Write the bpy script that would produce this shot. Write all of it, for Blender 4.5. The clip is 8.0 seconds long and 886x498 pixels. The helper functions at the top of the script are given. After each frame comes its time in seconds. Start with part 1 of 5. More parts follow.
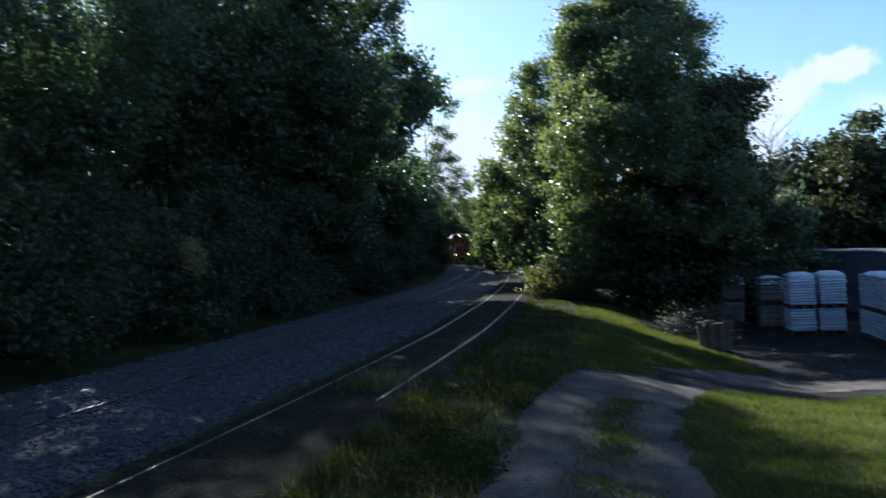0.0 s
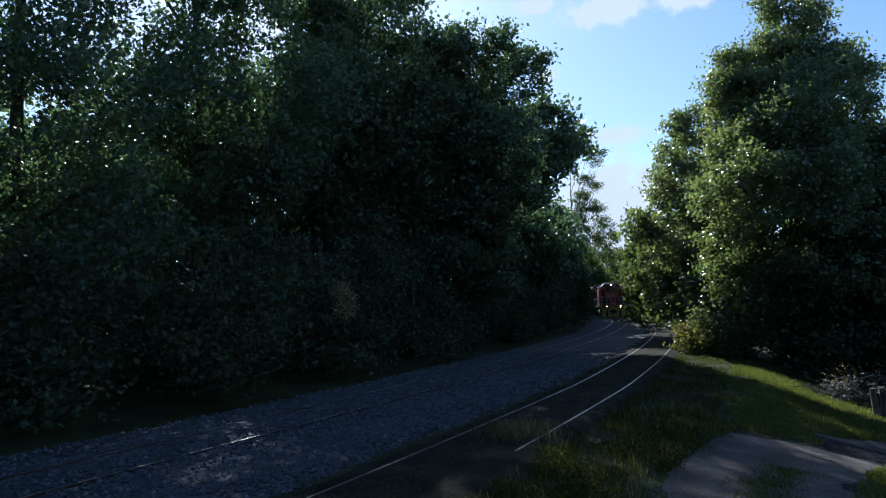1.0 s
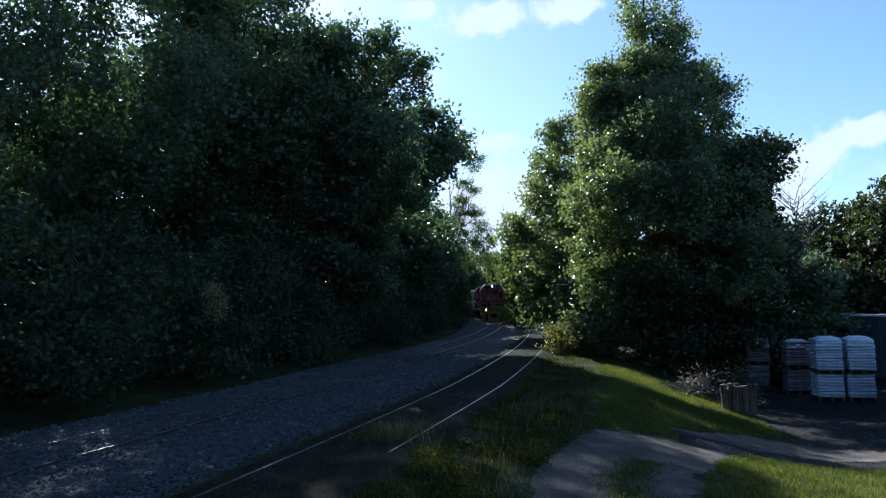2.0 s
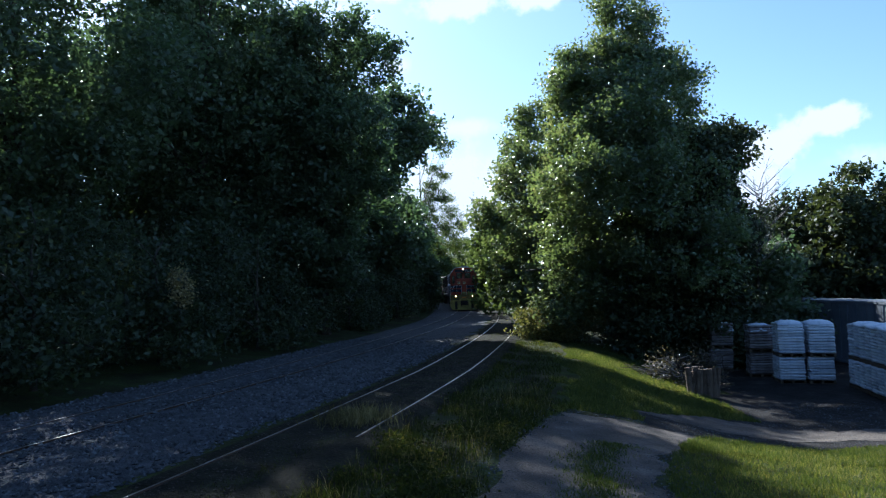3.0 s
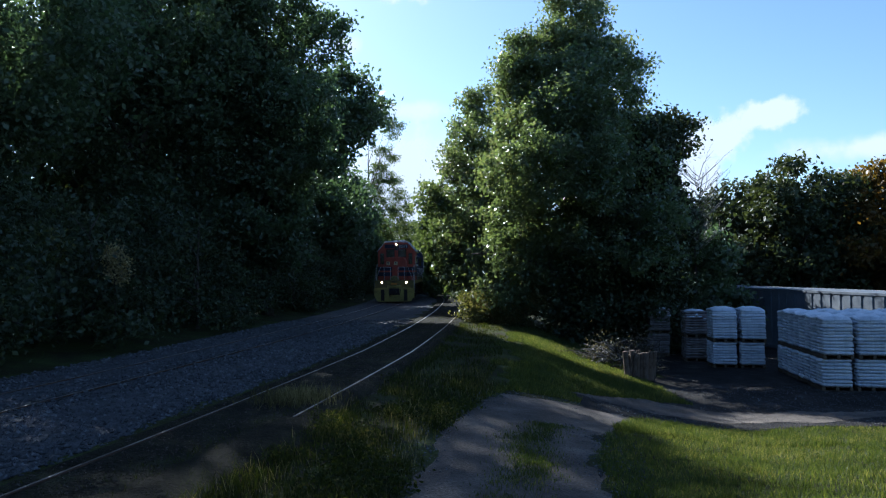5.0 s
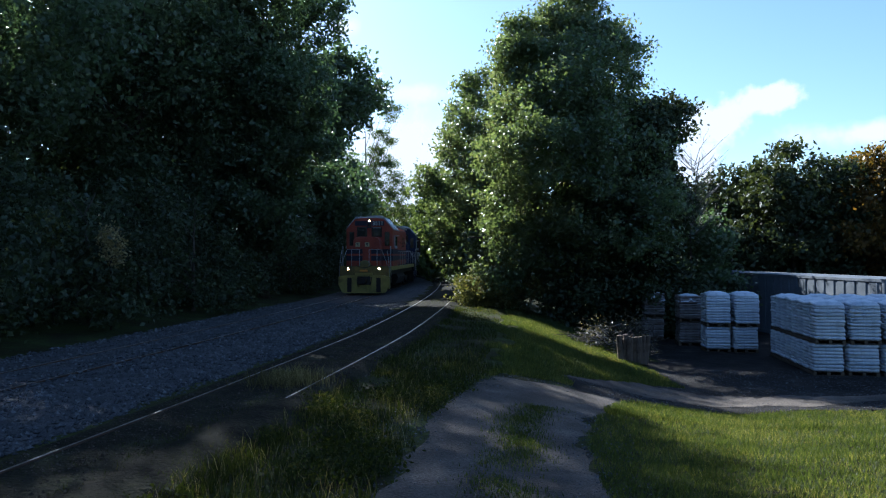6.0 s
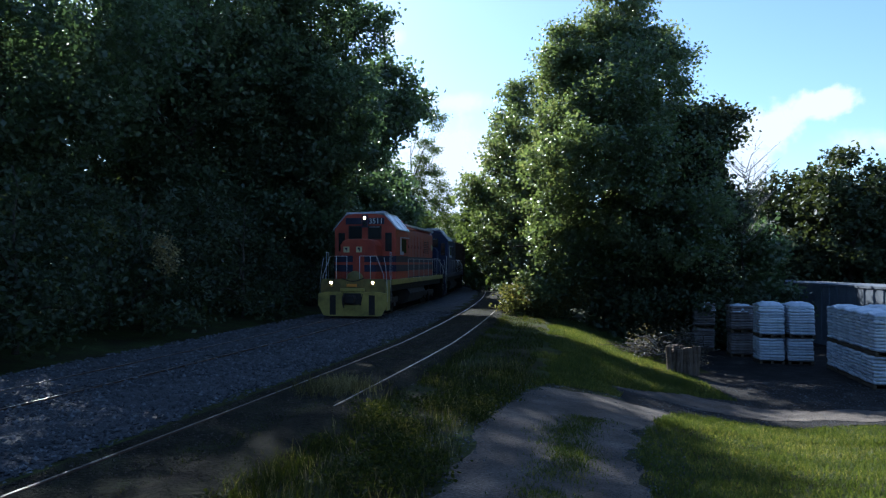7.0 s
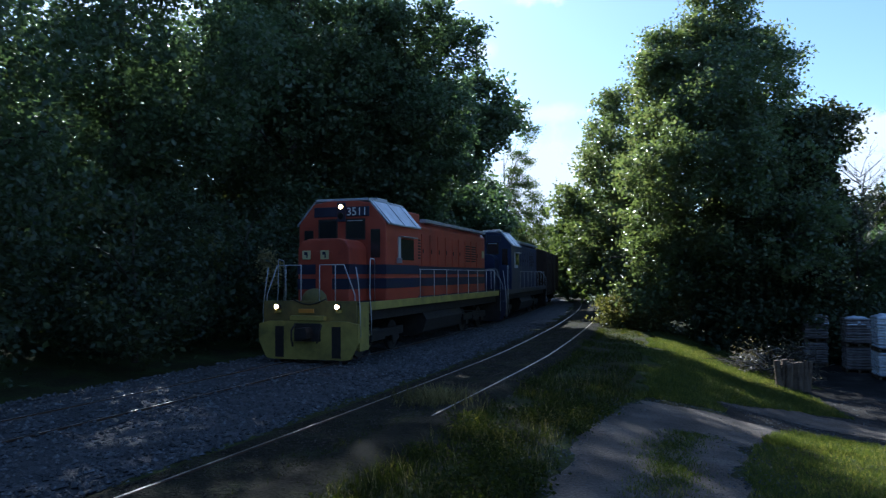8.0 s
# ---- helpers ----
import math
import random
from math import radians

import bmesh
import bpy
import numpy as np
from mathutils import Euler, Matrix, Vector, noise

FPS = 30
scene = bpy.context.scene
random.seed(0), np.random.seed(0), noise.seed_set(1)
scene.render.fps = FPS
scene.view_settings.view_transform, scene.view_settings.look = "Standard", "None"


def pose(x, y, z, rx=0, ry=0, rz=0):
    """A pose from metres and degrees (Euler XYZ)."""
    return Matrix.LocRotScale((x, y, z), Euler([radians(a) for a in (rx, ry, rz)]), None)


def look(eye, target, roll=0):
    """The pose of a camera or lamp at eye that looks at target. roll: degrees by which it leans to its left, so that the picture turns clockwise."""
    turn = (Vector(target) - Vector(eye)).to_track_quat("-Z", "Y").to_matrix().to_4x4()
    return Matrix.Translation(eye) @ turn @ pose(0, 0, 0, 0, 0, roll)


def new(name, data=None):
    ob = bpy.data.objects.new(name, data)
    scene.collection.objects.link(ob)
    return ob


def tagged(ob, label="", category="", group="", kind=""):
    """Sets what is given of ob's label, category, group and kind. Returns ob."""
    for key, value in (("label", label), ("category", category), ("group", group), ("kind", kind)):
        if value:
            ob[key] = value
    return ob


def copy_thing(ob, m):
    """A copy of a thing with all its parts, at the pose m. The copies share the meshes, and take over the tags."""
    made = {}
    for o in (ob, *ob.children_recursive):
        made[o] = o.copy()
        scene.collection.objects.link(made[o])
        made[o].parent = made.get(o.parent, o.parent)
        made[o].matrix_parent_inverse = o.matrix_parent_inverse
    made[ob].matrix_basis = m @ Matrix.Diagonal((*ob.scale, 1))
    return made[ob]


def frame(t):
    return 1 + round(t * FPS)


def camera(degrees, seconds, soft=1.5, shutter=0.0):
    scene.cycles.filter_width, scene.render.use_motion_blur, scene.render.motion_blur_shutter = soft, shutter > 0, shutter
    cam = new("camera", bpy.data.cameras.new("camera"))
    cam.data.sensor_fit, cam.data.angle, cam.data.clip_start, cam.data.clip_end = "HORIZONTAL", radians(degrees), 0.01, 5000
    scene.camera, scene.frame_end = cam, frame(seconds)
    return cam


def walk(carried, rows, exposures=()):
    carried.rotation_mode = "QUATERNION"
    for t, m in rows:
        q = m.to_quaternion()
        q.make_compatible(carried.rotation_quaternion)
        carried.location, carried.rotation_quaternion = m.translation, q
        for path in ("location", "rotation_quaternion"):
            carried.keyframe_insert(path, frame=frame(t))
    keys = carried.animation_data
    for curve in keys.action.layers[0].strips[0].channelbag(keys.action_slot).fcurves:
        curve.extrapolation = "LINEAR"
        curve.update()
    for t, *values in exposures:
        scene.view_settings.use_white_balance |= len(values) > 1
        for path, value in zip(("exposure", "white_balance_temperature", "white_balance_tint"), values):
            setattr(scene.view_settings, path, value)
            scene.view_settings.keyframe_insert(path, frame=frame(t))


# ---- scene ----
LENS = 62.0
cam = camera(LENS, 8.0, soft=1.2, shutter=0.3)
EYE, TILT = 2.5, 1.1
# seconds, yaw, pitch, roll (degrees), then the sway of the camera in metres
ROWS = [
    (0.0, 1.43, -1.07, 3.05, -0.254, -0.046, 0.106),
    (0.2, 5.48, 0.31, 2.65, -0.257, -0.073, 0.103),
    (0.5, 11.44, 1.90, 2.04, -0.262, -0.113, 0.100),
    (0.7, 12.73, 2.50, 1.87, -0.253, -0.112, 0.101),
    (1.0, 12.35, 3.14, 1.60, -0.240, -0.109, 0.104),
    (1.2, 10.88, 3.31, 1.47, -0.217, -0.079, 0.093),
    (1.5, 5.66, 3.37, 1.27, -0.181, -0.035, 0.077),
    (1.7, 4.06, 3.29, 1.28, -0.177, -0.026, 0.072),
    (2.8, 1.54, 2.24, 1.36, -0.156, 0.023, 0.041),
    (3.0, 0.74, 1.97, 1.37, -0.152, 0.032, 0.036),
    (3.5, -1.50, 1.46, 1.44, -0.141, 0.047, 0.022),
    (4.0, -1.73, 1.18, 1.16, -0.112, 0.070, 0.018),
    (4.5, -2.17, 1.49, 0.66, -0.085, 0.091, -0.004),
    (4.7, -3.06, 1.23, 0.58, -0.068, 0.080, -0.005),
    (5.8, -3.45, -0.63, 0.09, 0.021, 0.017, -0.012),
    (6.0, -3.47, -0.66, 0.01, 0.037, 0.006, -0.014),
    (6.5, -2.30, -0.43, -0.34, 0.033, -0.030, -0.025),
    (7.0, -0.00, 0.00, -0.00, 0.000, 0.000, -0.000),
    (7.5, 3.15, 0.47, 0.57, -0.010, 0.032, -0.012),
    (8.0, 7.27, 0.99, 0.46, -0.019, -0.084, -0.013),
]
walk(cam, [(t, pose(0, 0, EYE, TILT) @ pose(x, y, z) @ pose(0, 0, 0, 90 + pitch, 0, yaw) @ pose(0, 0, 0, 0, 0, -roll)) for t, yaw, pitch, roll, x, y, z in ROWS],
     exposures=[(0.0, 1.25, 5250, 10), (0.5, 0.82, 5200, 10), (1.2, 1.00, 5200, 10), (1.7, 1.10, 5200, 10), (3.0, 1.35, 5200, 10), (4.5, 1.12, 5200, 10), (6.0, 1.40, 5250, 10), (8.0, 1.35, 5200, 10)])

# ---- sky and sun ----
SUN_AZ, SUN_EL = -25.0, 34.0     # degrees from straight ahead (left is minus), and up
world = bpy.data.worlds.new("world")
scene.world = world
world.use_nodes = True
wn = world.node_tree.nodes
sky = wn.new("ShaderNodeTexSky")
sky.sky_type, sky.sun_disc = "NISHITA", False
sky.sun_elevation, sky.sun_rotation = radians(SUN_EL), radians(SUN_AZ)
sky.air_density, sky.dust_density, sky.ozone_density = 1.0, 0.55, 2.2
wn["Background"].inputs["Strength"].default_value = 0.072
world.node_tree.links.new(sky.outputs["Color"], wn["Background"].inputs["Color"])
sun_data = bpy.data.lights.new("sun", "SUN")
sun_data.energy, sun_data.angle, sun_data.color = 5.0, radians(0.5), (1.0, 0.92, 0.78)
sun = new("sun", sun_data)
sun.matrix_world = look((math.sin(radians(SUN_AZ)) * 60, math.cos(radians(SUN_AZ)) * 60, 60 * math.tan(radians(SUN_EL))), (0, 0, 0))


# ---- materials ----
def material(name, colours, scale=4.0, rough=0.8, metal=0.0, bump=0.3, fine=60.0, island=False, translucent=0.0, spec=0.3, object_random=0.0, bump_size=0.02, through_tint=(1.9, 1.7, 0.7)):
    """A surface whose colour wanders between colours at two scales, with fine relief."""
    m = bpy.data.materials.new(name)
    m.use_nodes = True
    nt = m.node_tree
    n, l = nt.nodes, nt.links
    b = n["Principled BSDF"]
    b.inputs["Metallic"].default_value, b.inputs["Specular IOR Level"].default_value = metal, spec
    co = n.new("ShaderNodeTexCoord")
    a = n.new("ShaderNodeTexNoise")
    a.inputs["Scale"].default_value, a.inputs["Detail"].default_value, a.inputs["Roughness"].default_value = scale, 6.0, 0.62
    l.new(co.outputs["Object"], a.inputs["Vector"])
    g = n.new("ShaderNodeTexNoise")
    g.inputs["Scale"].default_value, g.inputs["Detail"].default_value = fine, 3.0
    l.new(co.outputs["Object"], g.inputs["Vector"])
    mix = n.new("ShaderNodeMath")
    mix.operation = "MULTIPLY_ADD"
    l.new(g.outputs["Fac"], mix.inputs[0])
    mix.inputs[1].default_value = 0.45
    l.new(a.outputs["Fac"], mix.inputs[2])
    last = mix.outputs[0]
    if island or object_random:
        r = n.new("ShaderNodeNewGeometry") if island else n.new("ShaderNodeObjectInfo")
        add = n.new("ShaderNodeMath")
        add.operation = "MULTIPLY_ADD"
        l.new(r.outputs["Random Per Island" if island else "Random"], add.inputs[0])
        add.inputs[1].default_value = 0.55 if island else object_random
        l.new(last, add.inputs[2])
        last = add.outputs[0]
    ramp = n.new("ShaderNodeValToRGB")
    low, high = (0.5, 1.25) if island else (0.48, 0.98)
    els = ramp.color_ramp.elements
    for i, c in enumerate(colours):
        p = low + (high - low) * i / max(1, len(colours) - 1)
        e = els[i] if i < 2 else els.new(p if p < 1 else 1.0)
        e.position, e.color = min(p, 1.0), (*c, 1)
    shift = n.new("ShaderNodeMath")
    shift.operation = "MULTIPLY"
    shift.inputs[1].default_value = 0.8 if island else 1.0
    l.new(last, shift.inputs[0])
    l.new(shift.outputs[0], ramp.inputs["Fac"])
    l.new(ramp.outputs["Color"], b.inputs["Base Color"])
    rr = n.new("ShaderNodeMapRange")
    rr.inputs["To Min"].default_value, rr.inputs["To Max"].default_value = max(0.05, rough - 0.15), min(1.0, rough + 0.15)
    l.new(a.outputs["Fac"], rr.inputs["Value"])
    l.new(rr.outputs["Result"], b.inputs["Roughness"])
    if bump:
        bp = n.new("ShaderNodeBump")
        bp.inputs["Strength"].default_value, bp.inputs["Distance"].default_value = bump, bump_size
        l.new(g.outputs["Fac"], bp.inputs["Height"])
        l.new(bp.outputs["Normal"], b.inputs["Normal"])
    if translucent:
        t = n.new("ShaderNodeBsdfTranslucent")
        tint = n.new("ShaderNodeMixRGB")
        tint.blend_type, tint.inputs["Fac"].default_value, tint.inputs[2].default_value = "MULTIPLY", 1.0, (*through_tint, 1)
        l.new(ramp.outputs["Color"], tint.inputs[1])
        l.new(tint.outputs[0], t.inputs["Color"])
        ms = n.new("ShaderNodeMixShader")
        ms.inputs[0].default_value = translucent
        l.new(b.outputs[0], ms.inputs[1])
        l.new(t.outputs[0], ms.inputs[2])
        l.new(ms.outputs[0], n["Material Output"].inputs["Surface"])
    return m


def glow(name, colour, strength):
    m = bpy.data.materials.new(name)
    m.use_nodes = True
    b = m.node_tree.nodes["Principled BSDF"]
    b.inputs["Base Color"].default_value = (*colour, 1)
    b.inputs["Emission Color"].default_value, b.inputs["Emission Strength"].default_value = (*colour, 1), strength
    return m


M_GROUND = material("shaded_soil_and_grass", [(0.022, 0.018, 0.012), (0.03, 0.03, 0.013), (0.042, 0.052, 0.017), (0.06, 0.075, 0.024)], 0.7, 0.95, bump=0.8, fine=14.0, bump_size=0.06, spec=0.05)
# Weed colours, browner than lawn and darkened further for the shaded verge.
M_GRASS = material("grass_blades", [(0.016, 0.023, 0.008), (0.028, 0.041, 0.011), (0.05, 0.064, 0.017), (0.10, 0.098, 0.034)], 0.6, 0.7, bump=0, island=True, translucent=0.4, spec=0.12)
# Lawn colours, lightened so the sunlit grass reads brighter than the weeds.
M_LAWN = material("lawn_blades_lightened_for_sun", [(0.028, 0.046, 0.014), (0.05, 0.074, 0.021), (0.09, 0.108, 0.034), (0.155, 0.155, 0.066)], 0.6, 0.55, bump=0, island=True, translucent=0.5)
M_DRY = material("dry_grass_blades", [(0.055, 0.052, 0.026), (0.125, 0.115, 0.056), (0.25, 0.23, 0.135)], 0.9, 0.8, bump=0, island=True, translucent=0.3)
M_DRIVE = material("worn_gravel_lane", [(0.028, 0.021, 0.015), (0.05, 0.04, 0.031), (0.095, 0.078, 0.062), (0.19, 0.155, 0.122)], 0.9, 0.95, bump=0.9, fine=26.0, bump_size=0.03)
# Yard colours are darkened to hold the shade that falls there.
M_YARD = material("shade_dark_yard", [(0.008, 0.0075, 0.007), (0.015, 0.0135, 0.012), (0.028, 0.025, 0.022), (0.075, 0.066, 0.056)], 1.1, 0.95, bump=0.8, fine=20.0, bump_size=0.03, spec=0.1)
M_BALLAST = material("ballast_bed", [(0.022, 0.022, 0.023), (0.045, 0.047, 0.05), (0.085, 0.087, 0.09)], 2.0, 0.9, bump=1.0, fine=18.0, bump_size=0.06)
M_DIRT = material("oily_black_dirt", [(0.008, 0.007, 0.006), (0.015, 0.014, 0.010), (0.028, 0.027, 0.017), (0.05, 0.052, 0.025)], 1.6, 0.95, bump=1.0, fine=18.0, bump_size=0.05, spec=0.05)
M_STONE = material("ballast_stone", [(0.03, 0.031, 0.033), (0.052, 0.054, 0.057), (0.13, 0.134, 0.14)], 3.0, 0.75, bump=0.3, fine=40.0, island=True, spec=0.5)
M_RAIL = material("polished_rail_steel", [(0.12, 0.095, 0.075), (0.26, 0.24, 0.22), (0.45, 0.43, 0.40)], 3.0, 0.38, 1.0, bump=0.1, fine=80)
M_RAILSIDE = material("rusty_rail_web", [(0.03, 0.018, 0.012), (0.055, 0.032, 0.02), (0.09, 0.055, 0.035)], 6.0, 0.85, bump=0.4)
M_TIE = material("creosoted_sleeper", [(0.025, 0.02, 0.016), (0.05, 0.04, 0.03), (0.09, 0.075, 0.06)], 5.0, 0.9, bump=0.6, fine=30, object_random=0.3)
M_BARK = material("bark", [(0.03, 0.025, 0.02), (0.07, 0.058, 0.045), (0.12, 0.10, 0.08)], 3.0, 0.95, bump=0.9, fine=22, bump_size=0.05)
M_DEAD = material("bleached_dead_wood", [(0.12, 0.105, 0.09), (0.21, 0.19, 0.165), (0.33, 0.30, 0.27)], 3.0, 0.9, bump=0.5)
M_LEAF_DARK = material("deep_green_leaves", [(0.055, 0.078, 0.04), (0.08, 0.108, 0.052), (0.105, 0.138, 0.066)], 0.4, 0.42, bump=0, island=True, translucent=0.4, spec=0.6, through_tint=(1.35, 1.6, 1.0))
# Darker copy of the leaves: shade is put into their colour.
M_LEAF_SHADE = material("shade_dark_leaves", [(0.028, 0.04, 0.02), (0.044, 0.062, 0.028), (0.066, 0.086, 0.04)], 0.5, 0.55, bump=0, island=True, translucent=0.25, spec=0.4)
M_LEAF = material("late_summer_leaves", [(0.066, 0.102, 0.056), (0.092, 0.136, 0.073), (0.12, 0.164, 0.09), (0.16, 0.19, 0.12)], 0.35, 0.3, bump=0, island=True, translucent=0.48, spec=0.9)
M_LEAF_FAR = material("hazy_green_leaves", [(0.06, 0.09, 0.04), (0.08, 0.12, 0.05), (0.11, 0.15, 0.06)], 0.3, 0.6, bump=0, island=True, translucent=0.35)
M_LEAF_GOLD = material("turning_leaves", [(0.06, 0.055, 0.018), (0.10, 0.07, 0.02), (0.17, 0.10, 0.025)], 0.4, 0.5, bump=0, island=True, translucent=0.4)
# Shrub leaves lightened so that they read as sunlit.
M_BRIGHT = material("sunlit_toned_shrub_leaves", [(0.075, 0.09, 0.032), (0.13, 0.14, 0.055), (0.24, 0.225, 0.12)], 0.5, 0.5, bump=0, island=True, translucent=0.4)
M_RED = material("orange_red_loco_paint", [(0.17, 0.03, 0.02), (0.27, 0.043, 0.022), (0.34, 0.06, 0.03), (0.40, 0.09, 0.05)], 0.9, 0.5, bump=0.08, spec=0.4)
M_YELLOW = material("dirty_yellow_loco_paint", [(0.11, 0.095, 0.035), (0.23, 0.195, 0.05), (0.33, 0.275, 0.065), (0.41, 0.345, 0.09)], 1.6, 0.55, bump=0.08, spec=0.4)
M_GRIME = material("sooty_yellow_paint", [(0.07, 0.062, 0.03), (0.15, 0.125, 0.042), (0.25, 0.205, 0.06)], 2.0, 0.65, bump=0.1)
M_NAVY = material("near_black_blue_paint", [(0.012, 0.014, 0.03), (0.02, 0.023, 0.045), (0.03, 0.034, 0.06)], 1.0, 0.5, bump=0.05)
M_BLUE = material("dark_blue_loco_paint", [(0.010, 0.016, 0.045), (0.014, 0.022, 0.065), (0.024, 0.034, 0.085)], 0.8, 0.5, bump=0.05)
M_WHITE = material("white_handrail_paint", [(0.32, 0.32, 0.31), (0.45, 0.45, 0.44), (0.56, 0.56, 0.55)], 3.0, 0.5, bump=0.05)
# Silver of small fittings; on the roof it stands for sheen from the sky.
M_ROOF = material("silver_metal_and_roof_sheen", [(0.25, 0.26, 0.28), (0.42, 0.44, 0.47), (0.6, 0.62, 0.65)], 2.5, 0.35, 0.4, bump=0.15)
M_BLACK = material("grimy_black_iron", [(0.012, 0.011, 0.010), (0.025, 0.022, 0.02), (0.045, 0.04, 0.035)], 3.0, 0.75, bump=0.3)
M_GLASS = material("dark_cab_glass", [(0.01, 0.012, 0.014), (0.015, 0.018, 0.02)], 1.0, 0.12, bump=0, spec=0.8)
M_BOXCAR = material("weathered_brown_wagon_paint", [(0.022, 0.014, 0.012), (0.038, 0.024, 0.018), (0.06, 0.038, 0.028)], 1.0, 0.8, bump=0.2)
M_PLATE = material("pale_number_paint", [(0.6, 0.62, 0.6), (0.75, 0.76, 0.74)], 3.0, 0.5, bump=0)
M_EMBLEM = material("pale_yellow_emblem_paint", [(0.40, 0.36, 0.18), (0.55, 0.50, 0.28)], 3.0, 0.5, bump=0)
M_LAMP = glow("lit_headlamp", (1.0, 0.55, 0.2), 16.0)
M_BAG = material("white_plastic_bag", [(0.30, 0.33, 0.38), (0.46, 0.50, 0.55), (0.64, 0.67, 0.71)], 5.0, 0.38, bump=0.35, fine=30, object_random=0.25, spec=0.5)
# Brownish bags whose colour also holds the shade on the left stacks.
M_BAG_DULL = material("brown_shade_dark_bag", [(0.06, 0.048, 0.044), (0.12, 0.098, 0.09), (0.22, 0.195, 0.185)], 6.0, 0.4, bump=0.35, fine=30, object_random=0.3, spec=0.5)
M_PALLET = material("raw_pallet_wood", [(0.05, 0.036, 0.025), (0.085, 0.065, 0.045), (0.14, 0.11, 0.075)], 6.0, 0.9, bump=0.4)
M_STEEL_BOX = material("faded_blue_grey_steel", [(0.07, 0.085, 0.105), (0.12, 0.14, 0.165), (0.19, 0.21, 0.235)], 1.1, 0.6, bump=0.12, fine=20)
M_LOG = material("split_firewood", [(0.04, 0.028, 0.02), (0.08, 0.056, 0.04), (0.15, 0.112, 0.082)], 5.0, 0.9, bump=0.5, object_random=0.3)
M_ORANGE = material("orange_marker_paint", [(0.55, 0.22, 0.03), (0.65, 0.28, 0.05)], 3.0, 0.5, bump=0)


# ---- helpers for meshes ----
def part(name, bm, mat, parent=None, label=""):
    me = bpy.data.meshes.new(name)
    bm.to_mesh(me)
    bm.free()
    for m in (mat if isinstance(mat, (list, tuple)) else [mat]):
        me.materials.append(m)
    ob = new(name, me)
    if parent is not None:
        ob.parent = parent
    if label:
        tagged(ob, label)
    return ob


def raw(name, verts, faces, mat, parent=None, label="", smooth=False):
    me = bpy.data.meshes.new(name)
    me.from_pydata(verts, [], faces)
    me.materials.append(mat)
    if smooth:
        me.polygons.foreach_set("use_smooth", [True] * len(me.polygons))
    ob = new(name, me)
    if parent is not None:
        ob.parent = parent
    if label:
        tagged(ob, label)
    return ob


def thing(name, m, label, category, group="", kind=""):
    ob = new(name)
    ob.empty_display_size = 0.1
    ob.matrix_world = m
    return tagged(ob, label, category, group, kind)


def boxes(items, bevel=0.0):
    """A bmesh of boxes, each (x0, y0, z0, x1, y1, z1)."""
    bm = bmesh.new()
    for x0, y0, z0, x1, y1, z1 in items:
        m = Matrix.Translation(((x0 + x1) / 2, (y0 + y1) / 2, (z0 + z1) / 2)) @ Matrix.Diagonal((x1 - x0, y1 - y0, z1 - z0, 1))
        bmesh.ops.create_cube(bm, size=1, matrix=m)
    if bevel:
        bmesh.ops.bevel(bm, geom=bm.edges[:], offset=bevel, segments=2, profile=0.6, affect="EDGES")
    return bm


def tubes(lines, sides=6):
    """A bmesh of tubes; each line is a list of (x, y, z, radius)."""
    bm = bmesh.new()
    for line in lines:
        rings = []
        for i, p in enumerate(line):
            a, b = Vector(line[max(0, i - 1)][:3]), Vector(line[min(len(line) - 1, i + 1)][:3])
            q = (b - a).to_track_quat("Z", "Y")
            rings.append([bm.verts.new(Vector(p[:3]) + q @ Vector((p[3] * math.cos(k * math.tau / sides), p[3] * math.sin(k * math.tau / sides), 0))) for k in range(sides)])
        for r0, r1 in zip(rings, rings[1:]):
            for k in range(sides):
                f = bm.faces.new((r0[k], r0[(k + 1) % sides], r1[(k + 1) % sides], r1[k]))
                f.smooth = True
        for ring, flip in ((rings[0], True), (rings[-1], False)):
            bm.faces.new(ring[::-1] if flip else ring)
    return bm


def disc(m, r, depth, sides=20, r2=None):
    bm = bmesh.new()
    bmesh.ops.create_cone(bm, cap_ends=True, segments=sides, radius1=r, radius2=r if r2 is None else r2, depth=depth, matrix=m)
    return bm


def prism(outline, y0, y1, bevel=0.0):
    """An outline in x, z drawn out from y0 to y1."""
    bm = bmesh.new()
    lo = [bm.verts.new((x, y0, z)) for x, z in outline]
    hi = [bm.verts.new((x, y1, z)) for x, z in outline]
    bm.faces.new(lo)
    bm.faces.new(hi[::-1])
    for i in range(len(lo)):
        j = (i + 1) % len(lo)
        bm.faces.new((lo[j], lo[i], hi[i], hi[j]))
    bmesh.ops.recalc_face_normals(bm, faces=bm.faces[:])
    if bevel:
        bmesh.ops.bevel(bm, geom=bm.edges[:], offset=bevel, segments=2, profile=0.6, affect="EDGES")
    return bm


# ---- the lie of the land ----
def smooth(a, b, x):
    u = min(1.0, max(0.0, (x - a) / (b - a)))
    return u * u * (3 - 2 * u)


def main_x(y):
    """The main line's centre; past the far bend it runs on straight."""
    e = min(max(y, -30.0), 125.0)
    k = [-1.8784e-06, -1.1814e-03, 2.6088e-01, -1.1487e+01]
    v = ((k[0] * e + k[1]) * e + k[2]) * e + k[3]
    s = (3 * k[0] * e + 2 * k[1]) * e + k[2]
    return v + s * (y - e)


def siding_x(y):
    off = 5.85 - 0.03 * max(0.0, y - 22)
    off -= smooth(60, 105, y) * (5.85 - 0.03 * 83)
    return main_x(y) + off


SIDING_Z = 0.12


